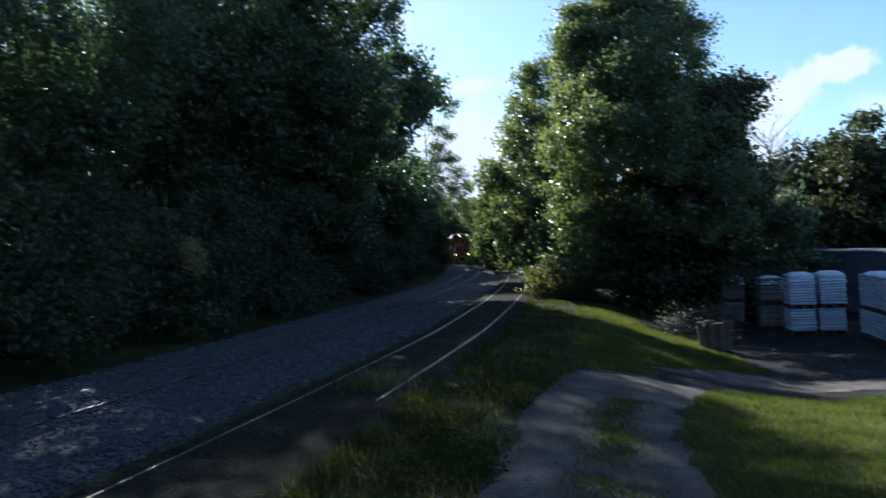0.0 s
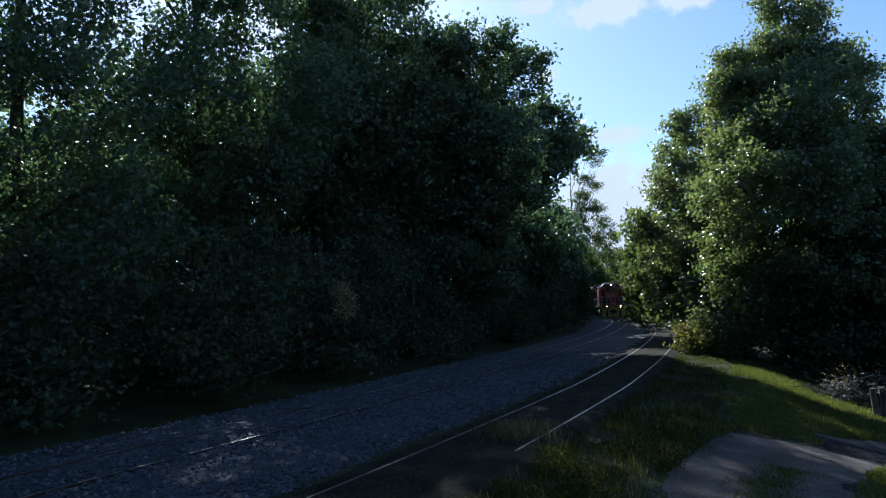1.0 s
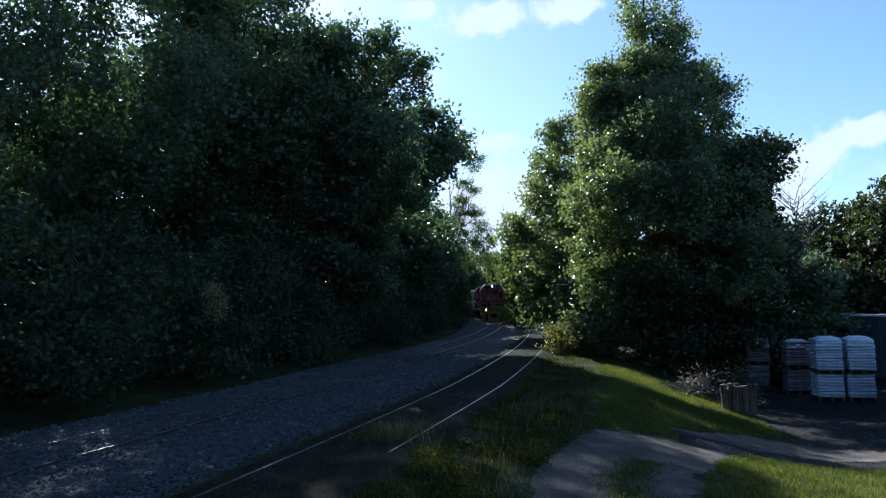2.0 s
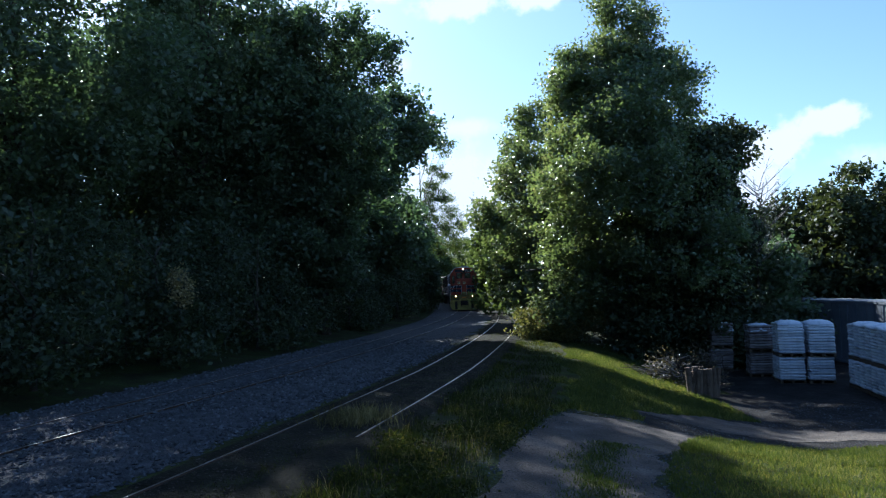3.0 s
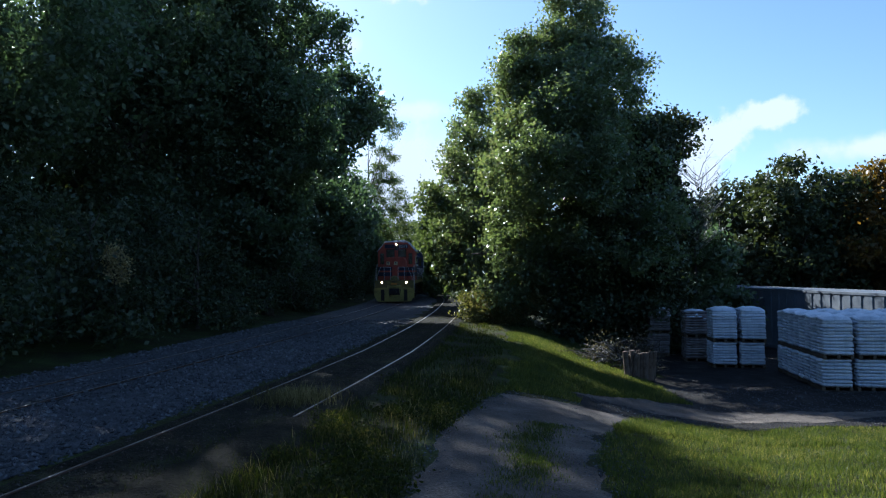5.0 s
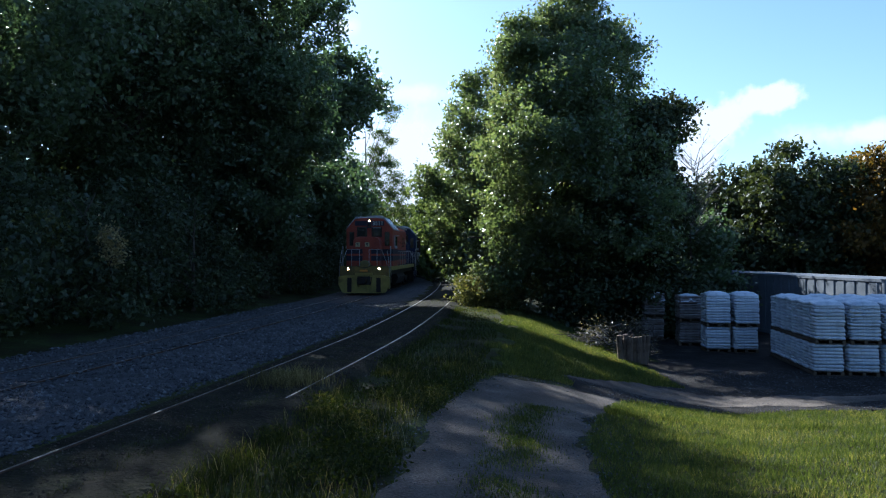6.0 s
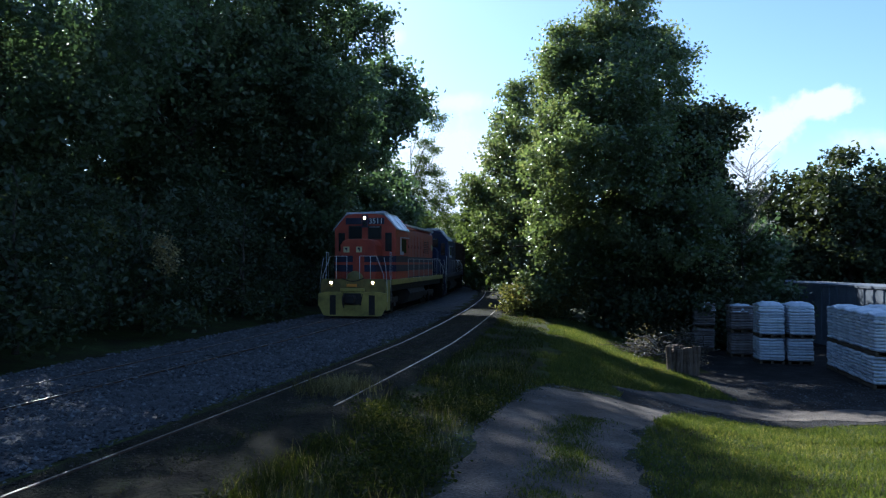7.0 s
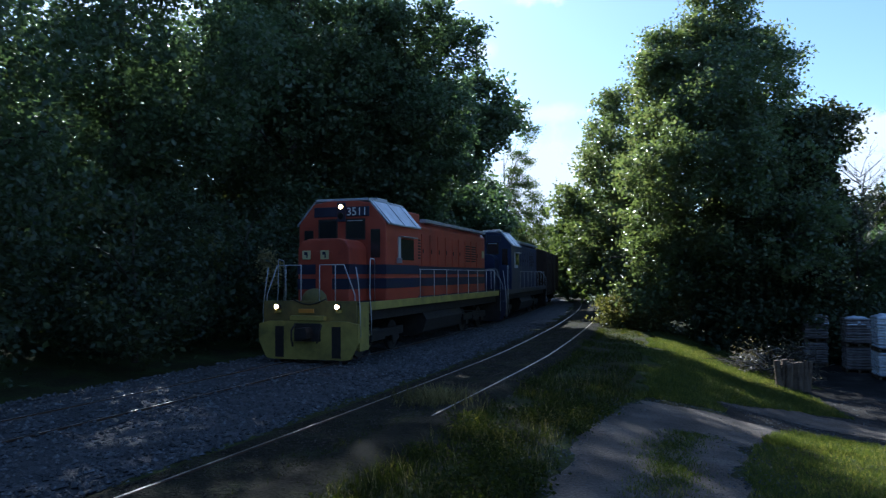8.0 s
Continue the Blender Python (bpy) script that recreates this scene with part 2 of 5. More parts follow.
def land(x, y):
    """The ground's height: the railway shelf, the bank falling to the yard, the rise on which the camera stands."""
    u = x - (siding_x(y) + 0.75)
    z = -0.16 + 0.16 * smooth(-4.2, -1.6, u) * (1 - smooth(60, 90, y))
    z -= 1.3 * smooth(1.5, 9.0, u) * smooth(5, 20, y) + 0.1 * smooth(0.3, 1.5, u)
    z += 1.05 * smooth(5.5, 1.0, y) * smooth(-2.5, 0.5, x)
    left = (main_x(y) - 2.4) - x
    z += 0.9 * smooth(0.5, 9, left) - 0.15 * smooth(0, 1.0, left)
    return z


def rough_land(x, y):
    return land(x, y) + 0.05 * noise.noise(Vector((x * 0.6, y * 0.6, 3.0))) + 0.02 * noise.noise(Vector((x * 2.3, y * 2.3, 7.0)))


def axis(steps):
    out = []
    for a, b, n in steps:
        out += [a + (b - a) * i / n for i in range(n)]
    return out + [steps[-1][1]]


def sheet(name, xs, ys, height, mat, keep=None):
    ids, verts, faces = {}, [], []
    for j, y in enumerate(ys):
        for i, x in enumerate(xs):
            ids[i, j] = len(verts)
            verts.append((x, y, height(x, y)))
    for j in range(len(ys) - 1):
        for i in range(len(xs) - 1):
            if keep is None or keep((xs[i] + xs[i + 1]) / 2, (ys[j] + ys[j + 1]) / 2):
                faces.append((ids[i, j], ids[i + 1, j], ids[i + 1, j + 1], ids[i, j + 1]))
    return raw(name, verts, faces, mat, smooth=True)


ground = sheet("ground", axis([(-900, -60, 8), (-60, -20, 20), (-20, 24, 110), (24, 60, 20), (60, 900, 8)]),
               axis([(-400, -20, 6), (-20, 2, 20), (2, 50, 120), (50, 140, 50), (140, 1500, 8)]), rough_land, M_GROUND)
tagged(ground, "shaded grassy railway ground with bare soil patches", "ground", kind="structure")


def strip(name, centre, half, lift, y0, y1, n, mat, across=8, ragged=0.25):
    """A ribbon over the ground along y, with ragged edges."""
    verts, faces = [], []
    for j in range(n + 1):
        y = y0 + (y1 - y0) * j / n
        c, h = centre(y), half(y)
        h0 = h + ragged * noise.noise(Vector((y * 0.9, 1.0, 0)))
        h1 = h + ragged * noise.noise(Vector((y * 0.9, 9.0, 0)))
        for i in range(across + 1):
            u = i / across
            x = c - h0 + (h0 + h1) * u
            verts.append((x, y, rough_land(x, y) + lift * math.sin(math.pi * u) ** 0.5 - 0.01 * (u in (0, 1))))
    w = across + 1
    for j in range(n):
        for i in range(across):
            a = j * w + i
            faces.append((a, a + 1, a + w + 1, a + w))
    return raw(name, verts, faces, mat, smooth=True)


# ---- railway ----
def bed(name, centre, half, top, y0, y1, n, label, mat):
    """A ballast bed with sloping shoulders."""
    verts, faces = [], []
    prof = [(-half - 0.5, -0.32), (-half, 0.0), (-half * 0.5, 0.02), (0, 0.0), (half * 0.5, 0.02), (half, 0.0), (half + 0.5, -0.32)]
    for j in range(n + 1):
        y = y0 + (y1 - y0) * j / n
        for x, z in prof:
            verts.append((centre(y) + x, y, top + z + 0.025 * noise.noise(Vector((x * 2, y * 2, 5)))))
    w = len(prof)
    for j in range(n):
        for i in range(w - 1):
            a = j * w + i
            faces.append((a, a + 1, a + w + 1, a + w))
    return tagged(raw(name, verts, faces, mat, smooth=True), label, "ballast", kind="structure")


bed("main_line_ballast", lambda y: main_x(y) + 0.85 - 0.85 * smooth(55, 85, y), 3.3, -0.04, -30, 190, 220, "grey crushed stone bed under the main line", M_BALLAST)
bed("siding_ballast", siding_x, 1.15, SIDING_Z - 0.03, -30, 96, 130, "weedy dirt-choked bed under the siding", M_DIRT)

RAIL = [(-0.065, -0.16), (0.065, -0.16), (0.065, -0.145), (0.012, -0.13), (0.012, -0.045), (0.036, -0.032), (0.036, -0.006), (0.020, 0.0),
        (-0.020, 0.0), (-0.036, -0.006), (-0.036, -0.032), (-0.012, -0.045), (-0.012, -0.13), (-0.065, -0.145)]


def rail(name, centre, side, z, y0, y1, n, parent):
    verts, faces, mats = [], [], []
    for j in range(n + 1):
        y = y0 + (y1 - y0) * j / n
        s = (centre(y + 0.1) - centre(y - 0.1)) / 0.2
        k = 1 / math.sqrt(1 + s * s)
        for x, h in RAIL:
            o = side * 0.755 + x
            verts.append((centre(y) + o * k, y - o * s * k, z + h))
    w = len(RAIL)
    for j in range(n):
        for i in range(w):
            a, b = j * w + i, j * w + (i + 1) % w
            faces.append((a, b, b + w, a + w))
            mats.append(0 if i == 7 else 1)
    ob = raw(name, verts, faces, M_RAIL, parent, "worn shiny railhead on a rusty web")
    ob.data.materials.append(M_RAILSIDE)
    ob.data.polygons.foreach_set("material_index", mats)
    return ob


main_track = thing("railway_track", Matrix(), "curving main railway track with bright worn rails", "railway track", kind="structure")
siding_track = thing("railway_track", Matrix(), "overgrown siding track joining the main line by a bend", "railway track", kind="structure")
for side in (-1, 1):
    rail("rail", main_x, side, 0.0, -30, 190, 220, main_track)
    rail("rail", siding_x, side, SIDING_Z, -30, 96, 150, siding_track)


def buried_rail():
    """Washed soil that hides the siding's outer rail near the driveway."""
    verts, faces = [], []
    prof = [(-0.62, -0.12), (-0.3, 0.0), (-0.1, 0.035), (0.12, 0.04), (0.4, 0.0), (0.9, -0.2)]
    n = 90
    for j in range(n + 1):
        y = -4 + 17.2 * j / n
        sink = 0.16 * smooth(12.0, 13.2, y)
        for x, z in prof:
            px = siding_x(y) + 0.755 + x
            verts.append((px, y, SIDING_Z + z - sink + 0.03 * noise.noise(Vector((px * 2.5, y * 2.5, 6)))))
    w = len(prof)
    for j in range(n):
        for i in range(w - 1):
            a = j * w + i
            faces.append((a, a + 1, a + w + 1, a + w))
    return tagged(raw("soil_bank", verts, faces, M_DIRT, smooth=True), "dark washed soil burying the outer siding rail", "soil", kind="structure")


buried_rail()


# ---- trees ----
def leaf_mesh(name, centres, sizes, mat, parent, seed, flat=0.0):
    """Many folded leaves, two triangles each."""
    rng = np.random.default_rng(seed)
    n = len(centres)
    d = rng.normal(size=(n, 3))
    d[:, 2] *= 1 - flat
    d /= np.linalg.norm(d, axis=1)[:, None] + 1e-9
    e = np.cross(d, rng.normal(size=(n, 3)))
    e /= np.linalg.norm(e, axis=1)[:, None] + 1e-9
    k = np.cross(d, e)
    s = sizes[:, None]
    fold = rng.uniform(0.05, 0.3, (n, 1))
    v = np.empty((n, 4, 3), np.float32)
    v[:, 0], v[:, 2] = centres - d * s, centres + d * s
    v[:, 1] = centres + e * s * 0.62 + k * s * fold
    v[:, 3] = centres - e * s * 0.62 + k * s * fold
    base = np.arange(n)[:, None] * 4
    loops = np.concatenate([base, base + 1, base + 2, base, base + 2, base + 3], 1).ravel()
    me = bpy.data.meshes.new(name)
    me.vertices.add(4 * n)
    me.vertices.foreach_set("co", v.ravel())
    me.loops.add(6 * n)
    me.loops.foreach_set("vertex_index", loops.astype(np.int32))
    me.polygons.add(2 * n)
    me.polygons.foreach_set("loop_start", (np.arange(2 * n) * 3).astype(np.int32))
    me.materials.append(mat)
    me.update(calc_edges=True)
    ob = new(name, me)
    ob.parent = parent
    return ob


def crown_points(lobes, n, clump, rng, fill=0.25):
    """Leaf places in clumps near the skin of some ellipsoids (x, y, z, rx, ry, rz), with a looser filling."""
    grown = []
    for l in lobes:
        grown.append((*l[:3], l[3] * 0.84, l[4] * 0.84, l[5] * 0.84))
        for _ in range(9):
            u = rng.normal(size=3)
            u /= np.linalg.norm(u)
            k = rng.uniform(0.24, 0.42)
            grown.append((l[0] + u[0] * l[3] * 0.82, l[1] + u[1] * l[4] * 0.82, l[2] + u[2] * l[5] * 0.82, l[3] * k, l[4] * k, l[5] * k * 0.8))
    lobes = grown
    vol = np.array([l[3] * l[4] + l[3] * l[5] + l[4] * l[5] for l in lobes])
    out = []
    for l, c in zip(lobes, (vol / vol.sum() * n).astype(int)):
        k = max(6, int(c / 55))
        u = rng.normal(size=(k, 3))
        u /= np.linalg.norm(u, axis=1)[:, None]
        r = np.where(rng.random(k) < fill, rng.uniform(0.2, 0.8, k), rng.uniform(0.78, 1.08, k))
        tips = u * r[:, None] * np.array(l[3:6]) + np.array(l[:3])
        p = tips[rng.integers(0, k, c)] + rng.normal(size=(c, 3)) * clump * rng.uniform(0.5, 1.15, (c, 1)) * np.array([1, 1, 0.7])
        out.append(p)
    return np.concatenate(out)


def limb_lines(base, tips, r0, rng):
    """A trunk from base to the highest tip, and limbs that leave it for the others."""
    bx, by, bz = base
    top = max(tips, key=lambda q: q[2])
    trunk = []
    for i in range(9):
        u = i / 8
        trunk.append((bx + (top[0] - bx) * u ** 1.3 + rng.normal() * 0.1 * u, by + (top[1] - by) * u ** 1.3 + rng.normal() * 0.1 * u, bz + (top[2] - bz) * u, r0 * (1.25 - 0.25 * min(1, i)) * (1 - 0.9 * u)))
    limbs = []
    for t in tips:
        if t is top:
            continue
        u = max(0.15, min(0.85, (t[2] - bz) / (top[2] - bz) * rng.uniform(0.5, 0.8)))
        s = Vector((bx + (top[0] - bx) * u ** 1.3, by + (top[1] - by) * u ** 1.3, bz + (top[2] - bz) * u))
        rr = r0 * (1 - 0.9 * u) * 0.55
        pts = []
        for i in range(6):
            w = i / 5
            q = s.lerp(Vector(t), w) + Vector((0, 0, 0.5 * math.sin(w * math.pi)))
            pts.append((q.x + rng.normal() * 0.08 * w, q.y + rng.normal() * 0.08 * w, q.z, rr * (1 - 0.85 * w)))
        limbs.append(pts)
    return trunk, limbs


def tree(label, x, y, lobes, n, leaf, mat, seed, trunk_r=0.28, clump=0.5, limbs=8, fill=0.25, name="tree", group="", bark=None):
    """A tree at x, y: lobes are ellipsoids relative to its foot."""
    rng = np.random.default_rng(seed)
    t = thing(name, pose(x, y, land(x, y) - 0.05), label, "tree" if name == "tree" else "bush", group)
    tips = [(0, 0, max(l[2] + l[5] * 0.8 for l in lobes))]
    for i in range(limbs):
        l = lobes[i % len(lobes)]
        u = rng.normal(size=3)
        u /= np.linalg.norm(u)
        tips.append((l[0] + u[0] * l[3] * 0.85, l[1] + u[1] * l[4] * 0.85, max(0.3, l[2] + u[2] * l[5] * 0.7)))
    trunk, arms = limb_lines((0, 0, 0), tips, trunk_r, rng)
    part("trunk", tubes([trunk], 9), bark or M_BARK, t)
    for a in arms:
        part("limb", tubes([a], 5), bark or M_BARK, t)
    p = crown_points(lobes, n, clump, rng, fill)
    p = p[p[:, 2] > 0.05]
    leaf_mesh("crown", p, leaf * rng.uniform(0.55, 1.3, len(p)), mat, t, seed + 1)
    return t


LEFT = "trees left of the railway"
# the tall edge tree whose outline stands against the sky
tree("tall dark broadleaf tree in full leaf beside the railway", -8.1, 45,
     [(0.2, 1, 16.6, 4.75, 3.4, 4.9), (1.5, -0.7, 11.8, 3.2, 3.2, 3.8), (-2.6, 0, 12.5, 4, 4, 5.3), (1.5, 0, 8.6, 3.2, 3.2, 2.6), (-1.3, -1.3, 5.9, 4.0, 3.3, 4)], 90000, 0.14, M_LEAF_DARK, 11, 0.4, 0.42, 10, 0.35, group=LEFT)
# Its last lobe is added out of sight behind the tall tree to shade the track.
tree("shaded tree filling the edge of the wood", -9.5, 66, [(3.0, 0, 7.5, 4.0, 4, 5), (0, 0, 4.2, 4.5, 4, 4), (-2, 0, 11, 4.5, 4, 5), (1.6, 0, 15.8, 6.0, 4.5, 5.2), (4.0, 0, 16.0, 3.0, 2.8, 2.6), (-5.0, 0, 15.5, 4.8, 4, 5.2)], 58000, 0.22, M_LEAF_DARK, 18, 0.28, 0.55, 6, 0.4, group=LEFT)
tree("dark leafy tree crowding the railway bend", -8.4, 84, [(2.0, 0, 8.5, 4.0, 5, 5.5), (0, 0, 4.0, 5.0, 5, 4), (-3, 0, 13, 5, 5, 6)], 22000, 0.28, M_LEAF_DARK, 12, 0.3, 0.7, 6, 0.35, group=LEFT)
tree("tall dark woodland tree with sunlit top", -17.6, 55, [(0, 0, 20.5, 6.0, 6.0, 6.5), (2, -2, 13, 6.5, 6, 6), (-3, 0, 14, 6, 6, 7), (1, -3, 5, 6, 5, 4)], 60000, 0.21, M_LEAF_DARK, 13, 0.45, 0.7, 10, 0.35, group=LEFT)
tree("broad dark woodland tree over the track", -14.7, 43, [(-1, 0, 23, 5.5, 5.5, 6.0), (1, -1, 13, 5.5, 5, 8), (-4, 0, 14, 5.5, 6, 6), (0, -2, 3.6, 6, 4, 3.5)], 74000, 0.155, M_LEAF_DARK, 14, 0.4, 0.62, 10, 0.33, group=LEFT)
# The lobe at 25.8 m is added above the view to shade the near lawn.
tree("dark woodland tree with dense low branches", -20.0, 33, [(0, 0, 21.5, 6.5, 6, 6.5), (4, 1.5, 25.8, 3.6, 3.6, 4), (3, -1, 12, 5.5, 5, 6), (-4, 2, 10, 6, 6, 6), (1, -1, 3.4, 6.0, 5, 3.4)], 88000, 0.14, M_LEAF_DARK, 15, 0.4, 0.58, 10, 0.33, group=LEFT)
tree("dark woodland tree leaning to the light", -21.5, 23, [(0, 0, 18.0, 6, 6, 7), (2, -2, 8, 5.5, 5, 5), (-3, 0, 9, 6, 6, 5), (1, -1, 3.0, 5.5, 5, 3.2)], 54000, 0.125, M_LEAF_DARK, 16, 0.36, 0.52, 9, 0.33, group=LEFT)
tree("dark woodland tree beside the track", -20.5, 12, [(0, 0, 12.0, 6, 6, 6), (2, -1, 6.5, 5, 5, 5), (0, -1, 3.0, 5.0, 5, 3.0)], 40000, 0.12, M_LEAF_DARK, 17, 0.34, 0.5, 8, 0.33, group=LEFT)
for i, (x, y, h) in enumerate([(-27, 62, 25), (-30, 46, 17), (-33, 32, 15), (-34, 20, 14), (-24, 78, 26), (-14, 96, 20), (-40, 55, 18)]):
    tree("tall shadowed tree deeper in the wood", x, y, [(0, 0, h - 6, 6.5, 6.5, 6), (1, 0, h - 13, 6.5, 6, 6), (0, 0, 4.5, 6, 6, 4.5)], 8500, 0.42, M_LEAF_DARK, 30 + i, 0.4, 0.8, 6, 0.35, group=LEFT)
# Trees added out of sight behind the wood's edge to shade the far ballast.
for i, y in enumerate([104, 116, 128, 140]):
    tree("tree added beside the far bend to shade the ballast", main_x(y) - 9.0, y, [(0, 0, 11, 4.5, 5.5, 5), (0.6, 0, 5, 4.5, 6, 5)], 6000, 0.32, M_LEAF_DARK, 170 + i, 0.3, 0.6, 5, 0.35, group=LEFT)
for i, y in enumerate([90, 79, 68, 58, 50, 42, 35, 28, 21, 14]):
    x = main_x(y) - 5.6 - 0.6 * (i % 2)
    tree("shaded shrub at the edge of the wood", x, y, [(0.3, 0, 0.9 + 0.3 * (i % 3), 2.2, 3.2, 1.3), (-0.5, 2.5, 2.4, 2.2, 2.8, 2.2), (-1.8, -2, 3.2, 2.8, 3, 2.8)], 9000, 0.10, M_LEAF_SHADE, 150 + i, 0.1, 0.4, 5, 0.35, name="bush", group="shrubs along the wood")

RIGHT = "trees by the yard"
tree("tall green tree with a pointed crown draped in leaves", 8.2, 36,
     [(0.3, 0, 17.0, 1.5, 1.6, 3.0), (0.9, 0, 14.6, 2.0, 2.0, 2.2), (-0.9, 0, 14.4, 1.8, 1.8, 1.6), (-0.3, 0, 12.2, 3.4, 3.2, 3.4), (1.2, 0, 11.2, 3.2, 3.2, 3.6), (-2.2, 0, 12.4, 1.5, 1.4, 0.9), (-3.0, 0, 13.6, 0.9, 1.0, 0.5), (-2.2, 0, 14.6, 0.8, 1.0, 0.6), (-1.3, -0.5, 7.8, 3.9, 3.4, 3.6), (1.8, 0, 6.6, 3.6, 3.4, 4.2), (-1.8, 0.6, 3.6, 3.6, 2.5, 3.4), (1.6, 0.2, 2.6, 3.6, 2.2, 3), (-0.8, -3.2, 8.2, 3.0, 2.8, 3.0), (1.6, -3.2, 6.0, 2.8, 2.4, 3.2), (0.4, -2.5, 11.0, 2.6, 2.6, 2.6)], 175000, 0.095, M_LEAF, 71, 0.36, 0.30, 16, 0.3, group=RIGHT)
tree("rounded green tree behind the pointed one", 5.4, 43, [(-0.4, 0, 9.8, 2.7, 3.0, 3.6), (-0.9, 0, 5.8, 3.3, 3.4, 3.6), (0.4, 0, 3.0, 3.8, 3.4, 3.2)], 60000, 0.11, M_LEAF, 72, 0.26, 0.32, 9, 0.3, group=RIGHT)
# The pointed tree's shaded right side, drawn as a separate dark crown.
tree("leafy tree by the yard, leaves painted dark as the shaded side", 10.9, 34.9, [(0.3, 0, 9.4, 2.5, 2.2, 2.6), (1.9, 0, 10.6, 1.2, 1.1, 1.3), (-0.4, 0, 6.4, 2.9, 2.2, 3.4), (1.0, 0, 5.8, 2.7, 2.2, 3.4), (0.1, 0, 2.6, 3.2, 2.0, 2.8)], 56000, 0.115, M_LEAF_SHADE, 73, 0.26, 0.32, 8, 0.35, group=RIGHT)
tree("dense undergrowth beneath the yard trees, painted dark for shade", 10.2, 34.2, [(-1.5, 0, 1.3, 1.9, 1.5, 1.5), (0.8, 0, 1.6, 2.6, 1.8, 2.0), (3.0, 0.6, 1.6, 2.4, 2.0, 2.0)], 20000, 0.11, M_LEAF_SHADE, 74, 0.08, 0.35, 6, 0.4, name="bush")
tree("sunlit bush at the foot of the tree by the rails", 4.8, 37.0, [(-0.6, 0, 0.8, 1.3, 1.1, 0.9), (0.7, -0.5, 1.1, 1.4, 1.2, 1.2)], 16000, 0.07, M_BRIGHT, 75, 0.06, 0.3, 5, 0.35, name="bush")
# The last three are added unseen behind the front trees to shade the trailer.
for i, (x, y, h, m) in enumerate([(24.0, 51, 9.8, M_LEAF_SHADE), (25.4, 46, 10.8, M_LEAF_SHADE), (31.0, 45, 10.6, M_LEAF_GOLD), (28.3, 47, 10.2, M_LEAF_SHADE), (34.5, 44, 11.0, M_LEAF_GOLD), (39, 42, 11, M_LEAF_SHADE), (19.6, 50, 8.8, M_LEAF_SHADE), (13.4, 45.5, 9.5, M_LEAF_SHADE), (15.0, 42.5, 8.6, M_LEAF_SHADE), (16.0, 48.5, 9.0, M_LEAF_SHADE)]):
    tree("turning tree with yellow and rusty leaves behind the yard" if m is M_LEAF_GOLD else "green tree behind the yard, painted dark for shade", x, y,
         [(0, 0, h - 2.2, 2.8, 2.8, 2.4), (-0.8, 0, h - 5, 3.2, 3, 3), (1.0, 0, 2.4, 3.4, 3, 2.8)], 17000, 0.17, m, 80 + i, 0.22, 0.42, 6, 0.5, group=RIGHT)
for i, (x, y, h, w) in enumerate([(6.0, 70, 10.5, 3.2), (6.3, 84, 11.5, 3.4), (7.0, 98, 12.0, 3.4), (9.0, 62, 11, 3.6), (6.5, 116, 13.0, 4), (-2.5, 138, 13.5, 6), (6, 135, 14, 6), (10, 90, 13, 5), (-10, 150, 14, 6), (16, 110, 14, 7), (1.5, 150, 14.5, 5), (-6.5, 160, 15.0, 5), (5.0, 112, 10.5, 2.8)]):
    tree("hazy green tree along the far bend", x, y, [(0, 0, h - w, w, w, w), (0, 0, h * 0.4, w * 1.1, w, h * 0.4), (-0.8, 0, 1.5, w, w, 1.6)], 15000, 0.26, M_LEAF_FAR, 100 + i, 0.25, 0.6, 5, 0.5, group="trees along the far bend")
tree("slender leaning tree with a lone tuft at its top", -4.2, 97, [(2.6, 0, 22.1, 1.1, 1.0, 0.8), (3.9, 0, 21.8, 1.1, 1.0, 0.8), (3.2, 0, 20.6, 0.8, 0.9, 0.6), (1.8, 0, 18.7, 1.2, 1.0, 0.9), (3.0, 0, 17.6, 1.1, 1.0, 0.8), (1.4, 0, 16.2, 1.6, 1.4, 1.2), (3.0, 0, 14.6, 1.5, 1.5, 1.1), (1.2, 0, 13.2, 2.0, 1.8, 1.8), (4.2, 0, 12.6, 1.2, 1.4, 1.0), (4.2, 0, 10.4, 1.8, 2, 1.5), (1.8, 0, 10.6, 2.2, 2, 2.2), (3.4, 0, 8.0, 2.2, 2, 1.5)], 20000, 0.1, M_LEAF_FAR, 120, 0.2, 0.34, 16, 0.6)
tree("shaded shrub tree hard by the far bend", -3.9, 92, [(0, 0, 3.6, 2.0, 2.4, 3.4), (-1.6, 1, 6.4, 2.4, 2.4, 3.0)], 16000, 0.16, M_LEAF_DARK, 121, 0.15, 0.4, 6, 0.45, group="trees along the far bend")
tree("shaded shrub tree hard by the far bend", -2.9, 112, [(-0.2, 0, 3.2, 1.35, 2.4, 3.4), (-1.6, 1, 6.0, 2.0, 2.4, 3.0)], 12000, 0.16, M_LEAF_DARK, 122, 0.15, 0.3, 6, 0.5, group="trees along the far bend")


# ---- yard ----
def lane_centre(y):
    return 1.2 + 0.06 * (y - 8) + 0.028 * max(0, y - 8) ** 2 - 0.16 * smooth(10.5, 7.5, y)


lane = strip("driveway", lane_centre, lambda y: 1.22 + 0.05 * max(0, y - 8) + 0.16 * smooth(10.5, 7.5, y), 0.02, -6, 16.5, 60, M_DRIVE)
tagged(lane, "shaded worn gravel driveway with a grassy middle", "driveway", kind="structure")


